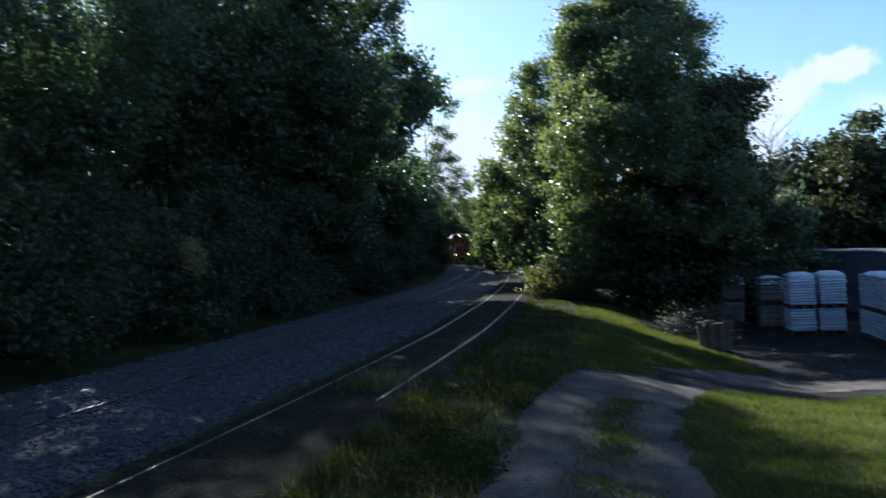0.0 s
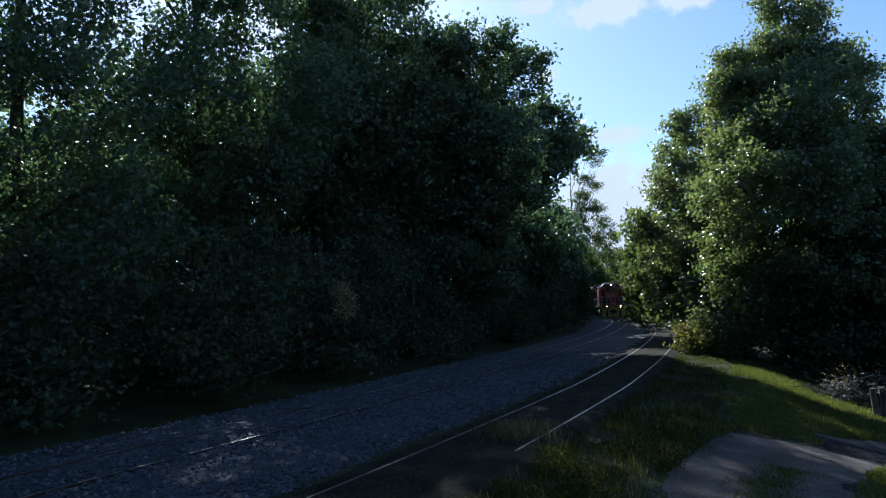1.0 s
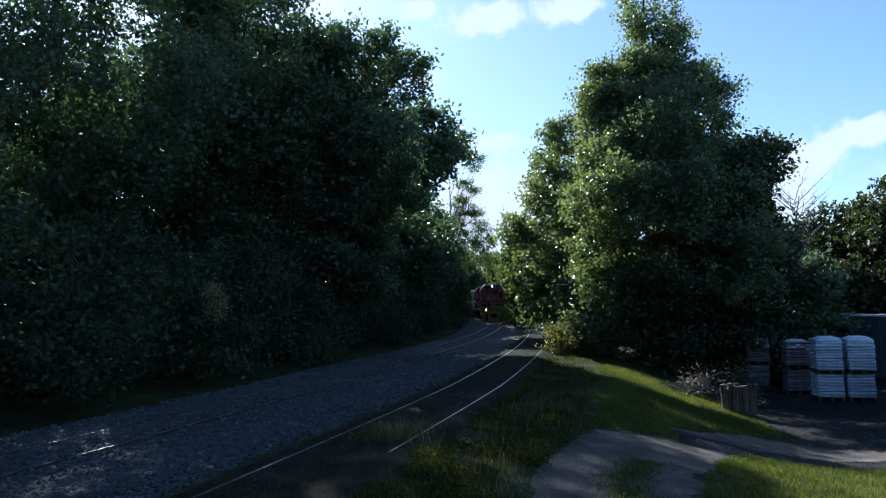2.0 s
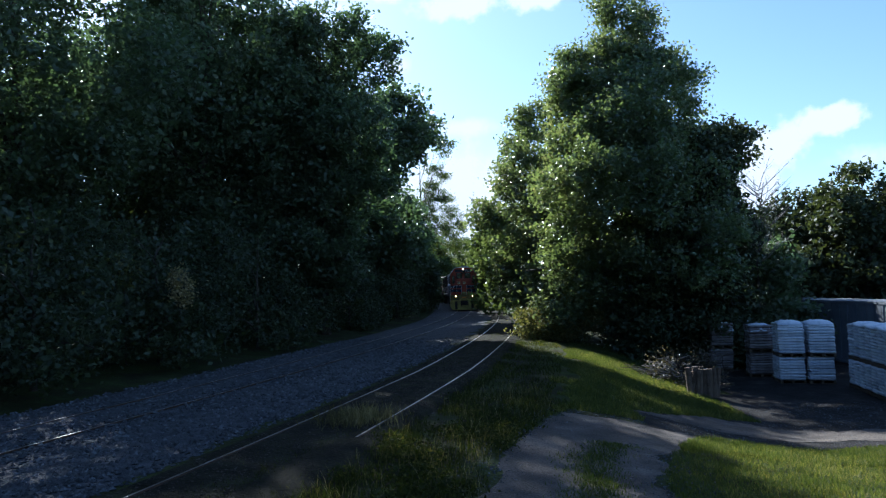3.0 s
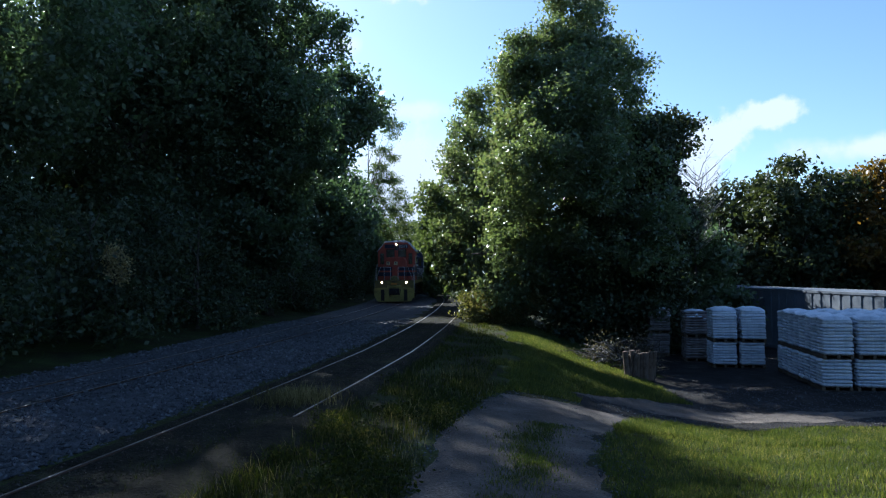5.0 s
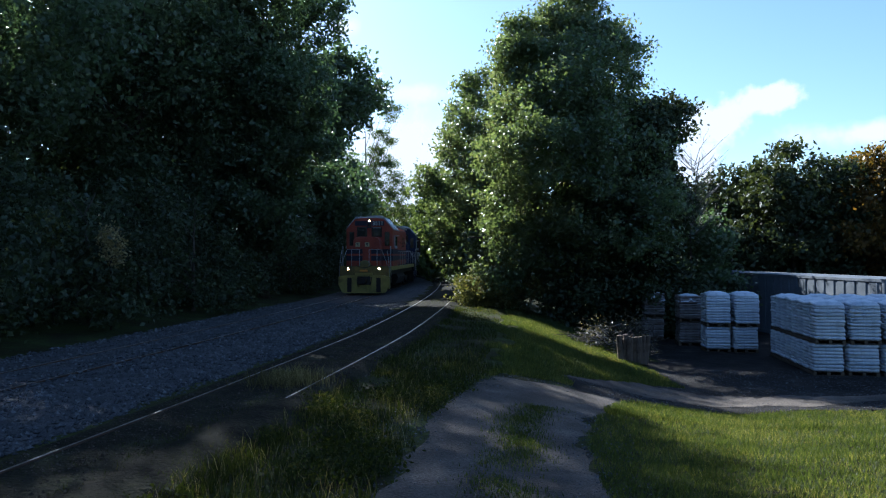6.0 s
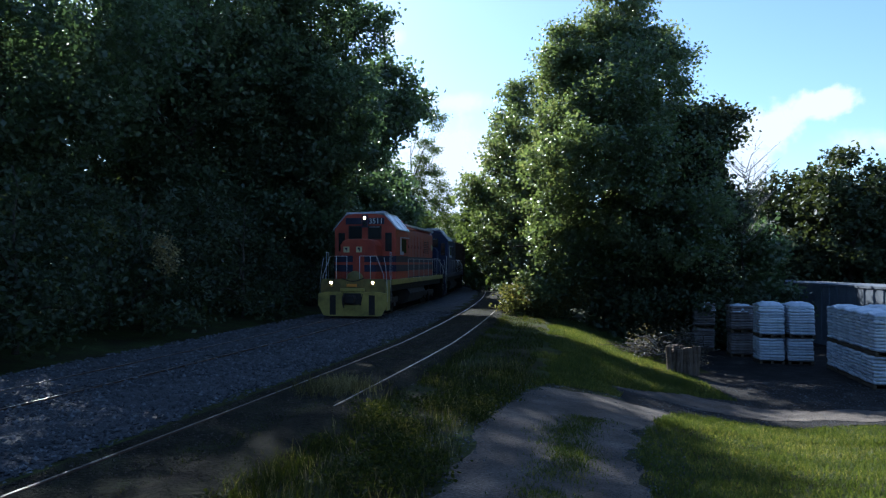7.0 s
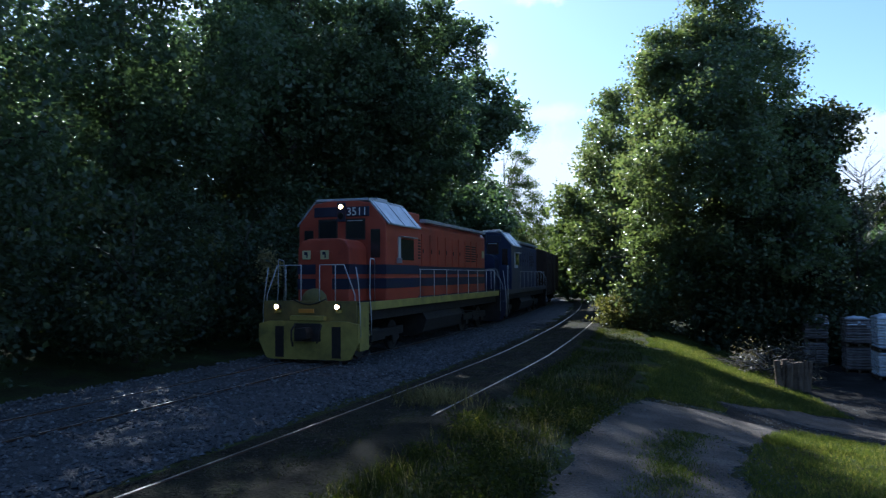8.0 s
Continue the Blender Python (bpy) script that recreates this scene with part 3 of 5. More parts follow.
def in_yard(x, y):
    edge = 20.0 - 0.6 * noise.noise(Vector((x * 0.5, 2, 0)))
    near = 16.4 + 0.6 * noise.noise(Vector((x * 0.4, 6, 0))) + 0.9 * smooth(7, 11, x) - 1.6 * smooth(12, 18, x)
    if x < 4.2 + max(0, 17.4 - y) * -0.3 or y < near:
        return False
    if x < 6.4 and y > 18.6 + 0.6 * (x - 4.2):
        return False
    if x < 9.5:
        return y < min(edge + 0.25 * (x - 5.5), 22.0) if x < 8.2 else y < 26
    return y < 42


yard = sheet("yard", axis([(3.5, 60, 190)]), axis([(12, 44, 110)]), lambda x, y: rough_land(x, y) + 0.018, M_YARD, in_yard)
tagged(yard, "yard ground painted dark for shade, with pale gravel patches", "yard", kind="structure")


def on_branch(x, y):
    """The gravel lane that leaves the driveway for the yard, left pale where sun falls."""
    c = 19.3 + 0.5 * math.sin(x * 0.5) - 0.05 * (x - 6)
    return in_yard(x, y) and abs(y - c) < 1.3 + 0.45 * noise.noise(Vector((x * 0.9, y * 0.6, 3))) - 0.16 * max(0, x - 7) and x < 14


# Lighter sheet over the dark yard: the sunlit strip of the lane.
branch = sheet("lane", axis([(3.5, 14.5, 90)]), axis([(15, 23, 70)]), lambda x, y: rough_land(x, y) + 0.026, M_DRIVE, on_branch)
tagged(branch, "worn gravel lane into the yard, kept pale for the sunlit strip", "lane", kind="structure")


# pallets of bagged fuel
def shared(name, item, mat):
    bm = boxes([item])
    me = bpy.data.meshes.new(name)
    bm.to_mesh(me)
    bm.free()
    me.materials.append(mat)
    return me


TOP_BOARD = shared("top_board", (-0.046, -0.55, 0, 0.046, 0.55, 0.022), M_PALLET)
BEARER = shared("bearer", (-0.05, -0.55, 0, 0.05, 0.55, 0.095), M_PALLET)
BOTTOM_BOARD = shared("bottom_board", (-0.46, -0.05, 0, 0.46, 0.05, 0.017), M_PALLET)


def bag_mesh(name, mat, seed):
    """A plump flat bag as wide as the pallet, 0.92 x 0.56 x 0.1 m, with sagging seams."""
    rng = random.Random(seed)
    bm = bmesh.new()
    bmesh.ops.create_cube(bm, size=1, matrix=Matrix.Diagonal((0.92, 0.56, 0.118, 1)))
    bmesh.ops.subdivide_edges(bm, edges=[e for e in bm.edges if abs(e.verts[0].co.x - e.verts[1].co.x) > 0.5], cuts=3)
    bmesh.ops.bevel(bm, geom=[e for e in bm.edges if e.is_manifold and e.calc_face_angle() > 0.5], offset=0.04, segments=1, profile=0.5, affect="EDGES")
    for v in bm.verts:
        v.co += Vector((rng.uniform(-0.008, 0.008), rng.uniform(-0.018, 0.018), rng.uniform(-0.01, 0.01)))
    for f in bm.faces:
        f.smooth = True
    me = bpy.data.meshes.new(name)
    bm.to_mesh(me)
    bm.free()
    me.materials.append(mat)
    return me


BAGS = {m: [bag_mesh("bag", m, 20 + k) for k in range(4)] for m in (M_BAG, M_BAG_DULL)}


def hood_bmesh(seed, top):
    """A plastic sheet drawn over the top of a load: domed, with a ragged creased skirt."""
    rng = random.Random(seed)
    bm = bmesh.new()
    n = 10
    grid = {}
    for i in range(n + 1):
        for j in range(n + 1):
            u, v = i / n * 2 - 1, j / n * 2 - 1
            edge = max(abs(u), abs(v))
            drop = 0.03 * (u * u + v * v) + 0.09 * edge ** 5 + (0.22 + rng.uniform(-0.1, 0.06) if edge > 0.99 else 0)
            k = 1.0 if edge > 0.99 else 0.94
            grid[i, j] = bm.verts.new((u * 0.475 * k + rng.uniform(-0.006, 0.006), v * 0.575 * k + rng.uniform(-0.006, 0.006), top + 0.06 - drop + rng.uniform(-0.022, 0.022)))
    for i in range(n):
        for j in range(n):
            f = bm.faces.new((grid[i, j], grid[i + 1, j], grid[i + 1, j + 1], grid[i, j + 1]))
            f.smooth = True
    return bm


def load(m, mat, seed, label, layers=8, hood=None):
    """One pallet with layers of bags laid across it, and a plastic hood on a top load."""
    rng = random.Random(seed)
    t = thing("pallet_load", m, label, "pallet of bags", "pallets of bags in the yard")
    lean = rng.uniform(-0.004, 0.004)
    for name, me, spots in (("top_board", TOP_BOARD, [(-0.414 + 0.138 * i, 0, 0.115) for i in range(7)]), ("bearer", BEARER, [(0.41 * i, 0, 0.018) for i in (-1, 0, 1)]),
                            ("bottom_board", BOTTOM_BOARD, [(0, 0.5 * i, 0) for i in (-1, 0, 1)])):
        for spot in spots:
            p = new(name, me)
            p.parent = t
            p.location = spot
    for k in range(layers):
        for j in (-1, 1):
            b = new("bag", rng.choice(BAGS[mat]))
            b.parent = t
            last = k == layers - 1
            b.matrix_basis = pose(lean * k + rng.uniform(-0.015, 0.015), j * (0.285 - 0.015 * last) + rng.uniform(-0.015, 0.015), 0.195 + 0.105 * k, -j * (1 + 5 * last) + rng.uniform(-2, 2), rng.uniform(-1.5, 1.5), rng.uniform(-2, 2) + 180 * rng.choice((0, 1)))
    if hood:
        part("plastic_hood", hood_bmesh(seed, 0.195 + 0.105 * layers - 0.03), hood, t, "creased white plastic sheet over the top bags")
    return t


YARD_Z = -1.38
STACK = 1.005
LOW, TOP = "pallet of white plastic bags on the yard ground", "sheeted pallet of white plastic bags stacked on another pallet"
white_low = load(pose(12.73, 28.9, YARD_Z, 0, 0, -10), M_BAG, 1, LOW)
white_top = load(pose(12.73, 28.88, YARD_Z + STACK, 0, 0, -11), M_BAG, 4, TOP, 11, M_BAG)


def stacked(x, y, turn):
    tagged(copy_thing(white_low, pose(x, y, YARD_Z, 0, 0, turn)), LOW)
    tagged(copy_thing(white_top, pose(x + 0.02, y - 0.03, YARD_Z + STACK, 0, 0, turn + 2)), TOP)


stacked(13.75, 28.7, -10)
DULL_LOW, DULL_TOP = "pallet of brown bags painted darker for shade", "stacked pallet of brown bags, darkened for shade, under white plastic sheet"
dull = load(pose(12.45, 31.0, YARD_Z, 0, 0, -12), M_BAG_DULL, 2, DULL_LOW)
dull_top = load(pose(12.45, 30.98, YARD_Z + STACK, 0, 0, -11), M_BAG_DULL, 3, DULL_TOP, 9, M_BAG)
for x, y in ((11.6, 33.1), (12.9, 34.2)):
    tagged(copy_thing(dull, pose(x, y, YARD_Z, 0, 0, -12)), DULL_LOW)
    tagged(copy_thing(dull_top, pose(x + 0.03, y, YARD_Z + STACK, 0, 0, -9)), DULL_TOP)
for r in range(4):
    for c in range(4):
        stacked(13.8 + 1.03 * c + 0.25 * r, 23.2 - 0.22 * c + 1.18 * r, -12)


# long steel storage box behind the pallets
def storage_box(m):
    t = thing("storage_trailer", m, "faded blue-grey steel storage trailer with ribbed sides", "trailer")
    L, W, H = 16.2, 2.5, 2.9
    outline, x = [], 0.12
    while x < L - 0.3:
        outline += [(x, 0.0), (x + 0.45, 0.0), (x + 0.49, 0.035), (x + 0.62, 0.035), (x + 0.66, 0.0)]
        x += 0.66
    bm = bmesh.new()
    lo, hi = [bm.verts.new((px, py, 0.18)) for px, py in outline], [bm.verts.new((px, py, H - 0.1)) for px, py in outline]
    for i in range(len(lo) - 1):
        bm.faces.new((lo[i], lo[i + 1], hi[i + 1], hi[i]))
    part("side_panel", bm, M_STEEL_BOX, t)
    part("far_side_panel", boxes([(0.1, W - 0.05, 0.15, L - 0.1, W, H - 0.1)]), M_STEEL_BOX, t)
    part("roof", boxes([(0.05, 0.03, H - 0.06, L - 0.05, W - 0.03, H - 0.01)], 0.01), M_STEEL_BOX, t)
    part("floor", boxes([(0.1, 0.1, 0.1, L - 0.1, W - 0.1, 0.17)]), M_BLACK, t)
    for y in (-0.03, W - 0.09):
        part("rail", boxes([(0, y, H - 0.12, L, y + 0.12, H)], 0.012), M_STEEL_BOX, t)
        part("sill", boxes([(0, y, 0.0, L, y + 0.12, 0.18)], 0.012), M_STEEL_BOX, t)
        for x in (-0.02, L - 0.14):
            part("corner_post", boxes([(x, y - 0.01, 0.0, x + 0.16, y + 0.14, H + 0.01)], 0.012), M_STEEL_BOX, t)
    for i in range(2):
        d = part("door", boxes([(-0.05, 0.14 + 1.1 * i, 0.2, -0.01, 1.2 + 1.1 * i, H - 0.14)], 0.01), M_STEEL_BOX, t)
        for k in range(2):
            part("lock_rod", tubes([[(-0.09, 0.42 + 1.1 * i + 0.5 * k, 0.2, 0.02), (-0.09, 0.42 + 1.1 * i + 0.5 * k, H - 0.15, 0.02)]], 8), M_ROOF, d)
    part("end_panel", boxes([(L - 0.06, 0.1, 0.15, L - 0.01, W - 0.1, H - 0.1)]), M_STEEL_BOX, t)
    return t


storage_box(pose(17.7, 43.2, YARD_Z, 0, 0, -87))


# ---- the train ----
def ring_rail(lines, r=0.015):
    return tubes([[(x, y, z, r) for x, y, z in l] for l in lines], 6)


def wheelset(parent, y):
    w = part("wheelset", disc(pose(0, 0, 0, 0, 90, 0), 0.08, 1.5, 10), M_BLACK, parent)
    w.location = (0, y, 0.5)
    for x in (-0.76, 0.76):
        bm = disc(pose(x, 0, 0, 0, 90, 0), 0.5, 0.12, 28)
        for k in range(5):
            a = k * math.tau / 5
            bmesh.ops.create_cube(bm, size=1, matrix=pose(x * 1.08, 0.28 * math.cos(a), 0.28 * math.sin(a), math.degrees(a)) @ Matrix.Diagonal((0.03, 0.16, 0.05, 1)))
        part("wheel", bm, M_BLACK, w)
    return w


def bogie(parent, y):
    items = []
    for x in (-1.05, 0.93):
        items += [(x, y - 1.9, 0.52, x + 0.12, y + 1.9, 0.80), (x, y - 1.55, 0.33, x + 0.12, y - 1.1, 0.62), (x, y + 1.1, 0.33, x + 0.12, y + 1.55, 0.62), (x - 0.05, y - 0.5, 0.45, x + 0.17, y + 0.5, 0.7)]
    items.append((-1.0, y - 0.3, 0.5, 1.0, y + 0.3, 0.85))
    part("bogie_frame", boxes(items, 0.02), M_BLACK, parent)


def locomotive(label, hood, sill, stripe, lamps, number):
    """A four-axle hood unit; its nose end is y = 0, the rest lies behind it."""
    t = thing("locomotive", Matrix(), label, "locomotive", "the train")
    deck = 1.72
    # frame, sill and steps
    part("underframe", boxes([(-1.30, -17.6, 1.15, 1.30, -0.5, 1.60)], 0.02), M_BLACK, t)
    for x in (-1.55, 1.47):
        part("side_sill", boxes([(x, -17.2, 1.48, x + 0.08, -1.15, deck + 0.01)], 0.012), sill, t)
    part("walkway", boxes([(-1.53, -17.8, deck - 0.06, 1.53, -0.35, deck)]), M_BLACK, t)
    plough = prism([(-1.6, 0.62), (-1.6, 1.12), (-1.25, 1.2), (1.25, 1.2), (1.6, 1.12), (1.6, 0.62), (1.36, 0.14), (1.2, 0.10), (-1.2, 0.10), (-1.36, 0.14)], -0.28, -0.20, 0.012)
    pilot = part("pilot", plough, sill, t, "dirty yellow pilot plate")
    part("end_plate", boxes([(-1.50, -0.40, 1.10, 1.50, -0.30, deck + 0.06)], 0.015), M_GRIME if number else sill, t)
    part("anticlimber", boxes([(-0.55, -0.32, 1.22, 0.55, -0.14, 1.36)], 0.02), sill, t)
    for x in (-1.05, 0.77):
        part("pilot_slot", boxes([(x, -0.215, 0.16, x + 0.28, -0.185, 1.05)], 0.006), M_BLACK, pilot)
    part("coupler_pocket", boxes([(-0.42, -0.21, 0.62, 0.42, -0.17, 1.14)], 0.02), M_BLACK, t)
    part("coupler", prism([(-0.16, 0.72), (0.12, 0.70), (0.22, 0.85), (0.16, 1.02), (-0.14, 1.04), (-0.2, 0.9)], -0.3, 0.22, 0.02), M_BLACK, t)
    part("hose", tubes([[(0.35, -0.1, 1.1, 0.03), (0.38, 0.06, 0.95, 0.03), (0.36, 0.1, 0.7, 0.03), (0.3, 0.1, 0.5, 0.03)]], 6), M_BLACK, t)
    part("hose", tubes([[(-0.5, -0.1, 1.1, 0.025), (-0.5, 0.05, 0.9, 0.025), (-0.44, 0.08, 0.6, 0.025)]], 6), M_BLACK, t)
    part("marker_bar", boxes([(-0.24, -0.14, 1.44, 0.24, -0.10, 1.56)], 0.008), M_ORANGE, t)
    for x in (-1, 1):
        steps = []
        for k in range(4):
            steps.append((x * 1.53 - 0.02 if x < 0 else 1.08, -1.15, 0.42 + 0.33 * k, -1.08 if x < 0 else 1.55, -0.45, 0.46 + 0.33 * k))
        part("step_treads", boxes(steps, 0.006), sill, t)
        x0 = -1.56 if x < 0 else 1.48
        part("step_side", boxes([(x0, -1.02, 0.35, x0 + 0.05, -0.38, 1.74)], 0.006), sill, t)
        x1 = -1.53 if x < 0 else 1.10
        part("step_back", boxes([(x1, -0.6, 0.36, x1 + 0.42, -0.56, 1.68)], 0.006), sill, t)
    # nose
    nose = prism([(-0.85, deck), (-0.85, 3.30), (-0.72, 3.48), (-0.5, 3.55), (0.5, 3.55), (0.72, 3.48), (0.85, 3.30), (0.85, deck)], -3.1, -1.3, 0.05)
    part("nose", nose, hood, t)
    part("nose_stripe", boxes([(-0.865, -3.09, 2.55, 0.865, -1.285, 2.85), (-0.865, -3.09, 2.1, 0.865, -1.285, 2.42)]), stripe, t)
    part("nose_door", boxes([(-0.30, -1.30, deck + 0.03, 0.24, -1.262, 3.2)], 0.012), hood, t)
    if number:
        for x in (-0.06, 0.55):
            plate = part("emblem", boxes([(x - 0.14, -1.285, 2.99, x + 0.14, -1.25, 3.23)], 0.012), M_EMBLEM, t, "pale yellow emblem plate with a dark mark")
            part("emblem_mark", boxes([(x - 0.045, -1.256, 3.03, x + 0.0, -1.244, 3.19), (x - 0.045, -1.256, 3.11, x + 0.07, -1.244, 3.19)]), M_NAVY, plate)
        part("emblem", boxes([(-0.925, -16.75, 3.3, -0.885, -16.35, 3.6)], 0.02), M_EMBLEM, t, "pale yellow emblem plate")
        dome = bmesh.new()
        bmesh.ops.create_uvsphere(dome, u_segments=20, v_segments=12, radius=1, matrix=Matrix.Translation((0, -0.62, 1.80)) @ Matrix.Diagonal((0.40, 0.22, 0.34, 1)))
        for f in dome.faces:
            f.smooth = True
        part("cable_cover", dome, M_GRIME, t)
        part("chain", tubes([[(-0.55 + 0.11 * k, -0.28, 1.84 - 0.16 * math.sin(k / 10 * math.pi), 0.02) for k in range(11)]], 5), M_BLACK, t)
    # cab
    roof = [(-1.52, deck), (-1.52, 4.02), (-0.98, 4.60), (-0.5, 4.68), (0.5, 4.68), (0.98, 4.60), (1.52, 4.02), (1.52, deck)]
    part("cab", prism(roof, -5.4, -3.05, 0.04), hood, t)
    part("cab_stripe", boxes([(-1.532, -5.38, 2.55, 1.532, -3.035, 2.85), (-1.532, -5.38, 2.1, 1.532, -3.035, 2.42)]), stripe, t)
    for s in (-1, 1):
        # Silver slopes: the sky's reflection is put into their colour.
        slope = prism([(s * 1.60, 3.97), (s * 1.60, 4.02), (s * 0.98, 4.67), (s * 0.93, 4.64)], -5.5, -3.07, 0.01)
        part("roof_slope", slope, M_ROOF, t, "roof slope in silver that holds its sky reflection")
        for k in range(3):
            y = -3.2 - 0.95 * k
            part("roof_rib", prism([(s * 1.61, 3.99), (s * 1.61, 4.04), (s * 0.98, 4.695), (s * 0.95, 4.67)], y - 0.05, y, 0.006), M_ROOF, t)
    part("roof_cap", boxes([(-0.95, -5.45, 4.66, 0.95, -3.06, 4.74)], 0.02), M_ROOF, t)
    part("roof_box", boxes([(-0.62, -4.9, 4.74, -0.15, -4.2, 4.88)], 0.02), M_ROOF, t)
    part("antenna_box", boxes([(0.1, -4.4, 4.74, 0.35, -4.1, 4.84)], 0.02), M_ROOF, t)
    part("air_horn", tubes([[(-0.1 + 0.14 * k, -5.0, 4.8, 0.03), (-0.1 + 0.14 * k, -4.6, 4.84, 0.03), (-0.1 + 0.14 * k, -4.5, 4.84, 0.07)] for k in range(3)], 8), M_ROOF, t)
    windows = [(-0.78, 3.60, -0.18, 4.12), (0.18, 3.60, 0.78, 4.12)]
    for x0, z0, x1, z1 in windows:
        w = part("windscreen", boxes([(x0, -3.06, z0, x1, -3.025, z1)], 0.012), M_GLASS, t)
        part("window_frame", boxes([(x0 - 0.04, -3.055, z0 - 0.04, x1 + 0.04, -3.03, z0), (x0 - 0.04, -3.055, z1, x1 + 0.04, -3.03, z1 + 0.04), (x0 - 0.04, -3.055, z0, x0, -3.03, z1), (x1, -3.055, z0, x1 + 0.04, -3.03, z1)]), M_BLACK, w)
    part("wiper", boxes([(-0.72, -3.02, 4.09, -0.22, -3.0, 4.115)]), M_WHITE, t)
    for x in (-1.32, 1.0):
        part("front_door_window", boxes([(x, -3.06, 3.05, x + 0.32, -3.025, 3.85)], 0.012), M_GLASS, t)
    for s in (-1, 1):
        x0 = -1.545 if s < 0 else 1.51
        part("side_window", boxes([(x0, -5.0, 3.0, x0 + 0.035, -3.9, 3.62)], 0.01), M_GLASS, t)
        part("window_post", boxes([(x0 - 0.012, -4.0, 2.95, x0 + 0.045, -3.84, 3.66)], 0.006), M_WHITE, t)
        part("mirror", boxes([(x0 - 0.2 if s < 0 else x0 + 0.05, -3.7, 2.9, x0 - 0.02 if s < 0 else x0 + 0.2, -3.66, 3.05)], 0.01), M_ROOF, t)
        part("sun_visor", boxes([(x0 - 0.16 if s < 0 else x0, -5.0, 3.66, x0 + 0.03 if s < 0 else x0 + 0.19, -3.9, 3.69)], 0.006), M_ROOF, t)
        part("number_board", boxes([(0.16 if s > 0 else -0.96, -3.06, 4.22, 0.96 if s > 0 else -0.16, -3.0, 4.50)], 0.02), M_NAVY, t)
    part("lamp_housing", boxes([(-0.14, -3.07, 4.08, 0.14, -2.97, 4.62)], 0.03), M_NAVY, t)
    # hood
    long_hood = prism([(-0.88, deck), (-0.88, 4.2), (-0.62, 4.45), (0.62, 4.45), (0.88, 4.2), (0.88, deck)], -17.0, -5.4, 0.03)
    part("long_hood", long_hood, hood, t)
    part("hood_stripe", boxes([(-0.893, -16.98, 2.55, 0.893, -5.42, 2.85), (-0.893, -16.98, 2.1, 0.893, -5.42, 2.42)]), stripe, t)
    for k in range(11):
        y = -6.0 - 0.98 * k
        for s in (-1, 1):
            x0 = -0.905 if s < 0 else 0.88
            d = part("hood_door", boxes([(x0, y - 0.44, 2.88, x0 + 0.025, y + 0.44, 3.95)], 0.006), hood, t)
            if k in (0, 1, 8, 9):
                part("louvre", boxes([(x0 - 0.012, y - 0.36, 3.1 + 0.1 * j, x0 + 0.035, y + 0.36, 3.15 + 0.1 * j) for j in range(7)]), M_BLACK, d)
            else:
                part("latch", boxes([(x0 - 0.02, y + 0.30, 3.3, x0 + 0.04, y + 0.36, 3.45)]), M_BLACK, d)
    part("filter_housing", boxes([(-0.86, -7.4, 4.30, 0.86, -5.45, 4.62)], 0.05), hood, t)
    part("blower_bulge", boxes([(0.85, -7.6, 3.55, 1.15, -5.6, 4.30)], 0.06), hood, t)
    # Pale strips stand in for the sunlit edges of the hood roof.
    part("roof_walk", boxes([(-0.98, -16.8, 4.36, -0.72, -7.8, 4.47)], 0.006), M_ROOF, t)
    part("roof_walk", boxes([(0.72, -16.8, 4.36, 0.98, -7.8, 4.47)], 0.006), M_ROOF, t)
    part("exhaust_stack", boxes([(-0.2, -9.4, 4.40, 0.2, -8.6, 4.60)], 0.03), M_BLACK, t)
    for y in (-13.2, -14.6, -16.0):
        f = part("radiator_fan", disc(pose(0, y, 4.47), 0.6, 0.14, 24), M_BLACK, t)
        part("fan_hub", disc(pose(0, y, 4.56), 0.18, 0.05, 16), M_ROOF, f)
    # handrails along both sides
    for s in (-1, 1):
        x = s * 1.48
        lines = [[(x, -5.6, 2.72), (x, -16.6, 2.72)]]
        part("handrail", ring_rail(lines), M_WHITE, t, "white painted handrail")
        for k in range(8):
            y = -5.7 - 1.55 * k
            part("stanchion", ring_rail([[(x, y, deck), (x, y, 2.72)]]), M_WHITE, t)
        part("grab_rail", ring_rail([[(s * 1.57, -0.42, 0.75), (s * 1.57, -0.38, 1.5), (s * 1.50, -0.42, 2.3), (s * 1.42, -0.42, 2.75)]]), M_WHITE, t)
        part("grab_rail", ring_rail([[(s * 1.58, -1.16, 0.75), (s * 1.58, -1.16, 1.2), (s * 1.53, -1.16, 2.0), (s * 1.53, -1.18, 2.95), (s * 1.53, -1.35, 3.0), (s * 1.53, -1.75, 2.98), (s * 1.53, -1.78, 2.8), (s * 1.53, -1.78, deck)]]), M_WHITE, t)
        a, b = s * 0.30, s * 1.08
        part("front_rail", ring_rail([[(a, -0.36, deck), (a, -0.36, 2.82)], [(a, -0.36, 2.82), (b, -0.36, 2.82)], [(b, -0.36, 2.82), (s * 1.42, -0.36, 1.95), (s * 1.44, -0.36, 1.2)], [(s * 0.80, -0.36, 2.82), (s * 0.80, -0.36, deck)]]), M_WHITE, t)
    # under the frame
    tank = prism([(-1.25, 1.15), (-1.4, 0.9), (-1.25, 0.45), (-0.9, 0.3), (0.9, 0.3), (1.25, 0.45), (1.4, 0.9), (1.25, 1.15)], -11.3, -6.6, 0.03)
    part("fuel_tank", tank, M_BLACK, t)
    part("air_reservoir", disc(pose(-1.1, -8.2, 1.32, 90, 0, 0), 0.17, 2.6, 14), M_BLACK, t)
    wheels = []
    for y in (-3.3, -14.5):
        bogie(t, y)
        wheels += [wheelset(t, y - 1.35), wheelset(t, y + 1.35)]
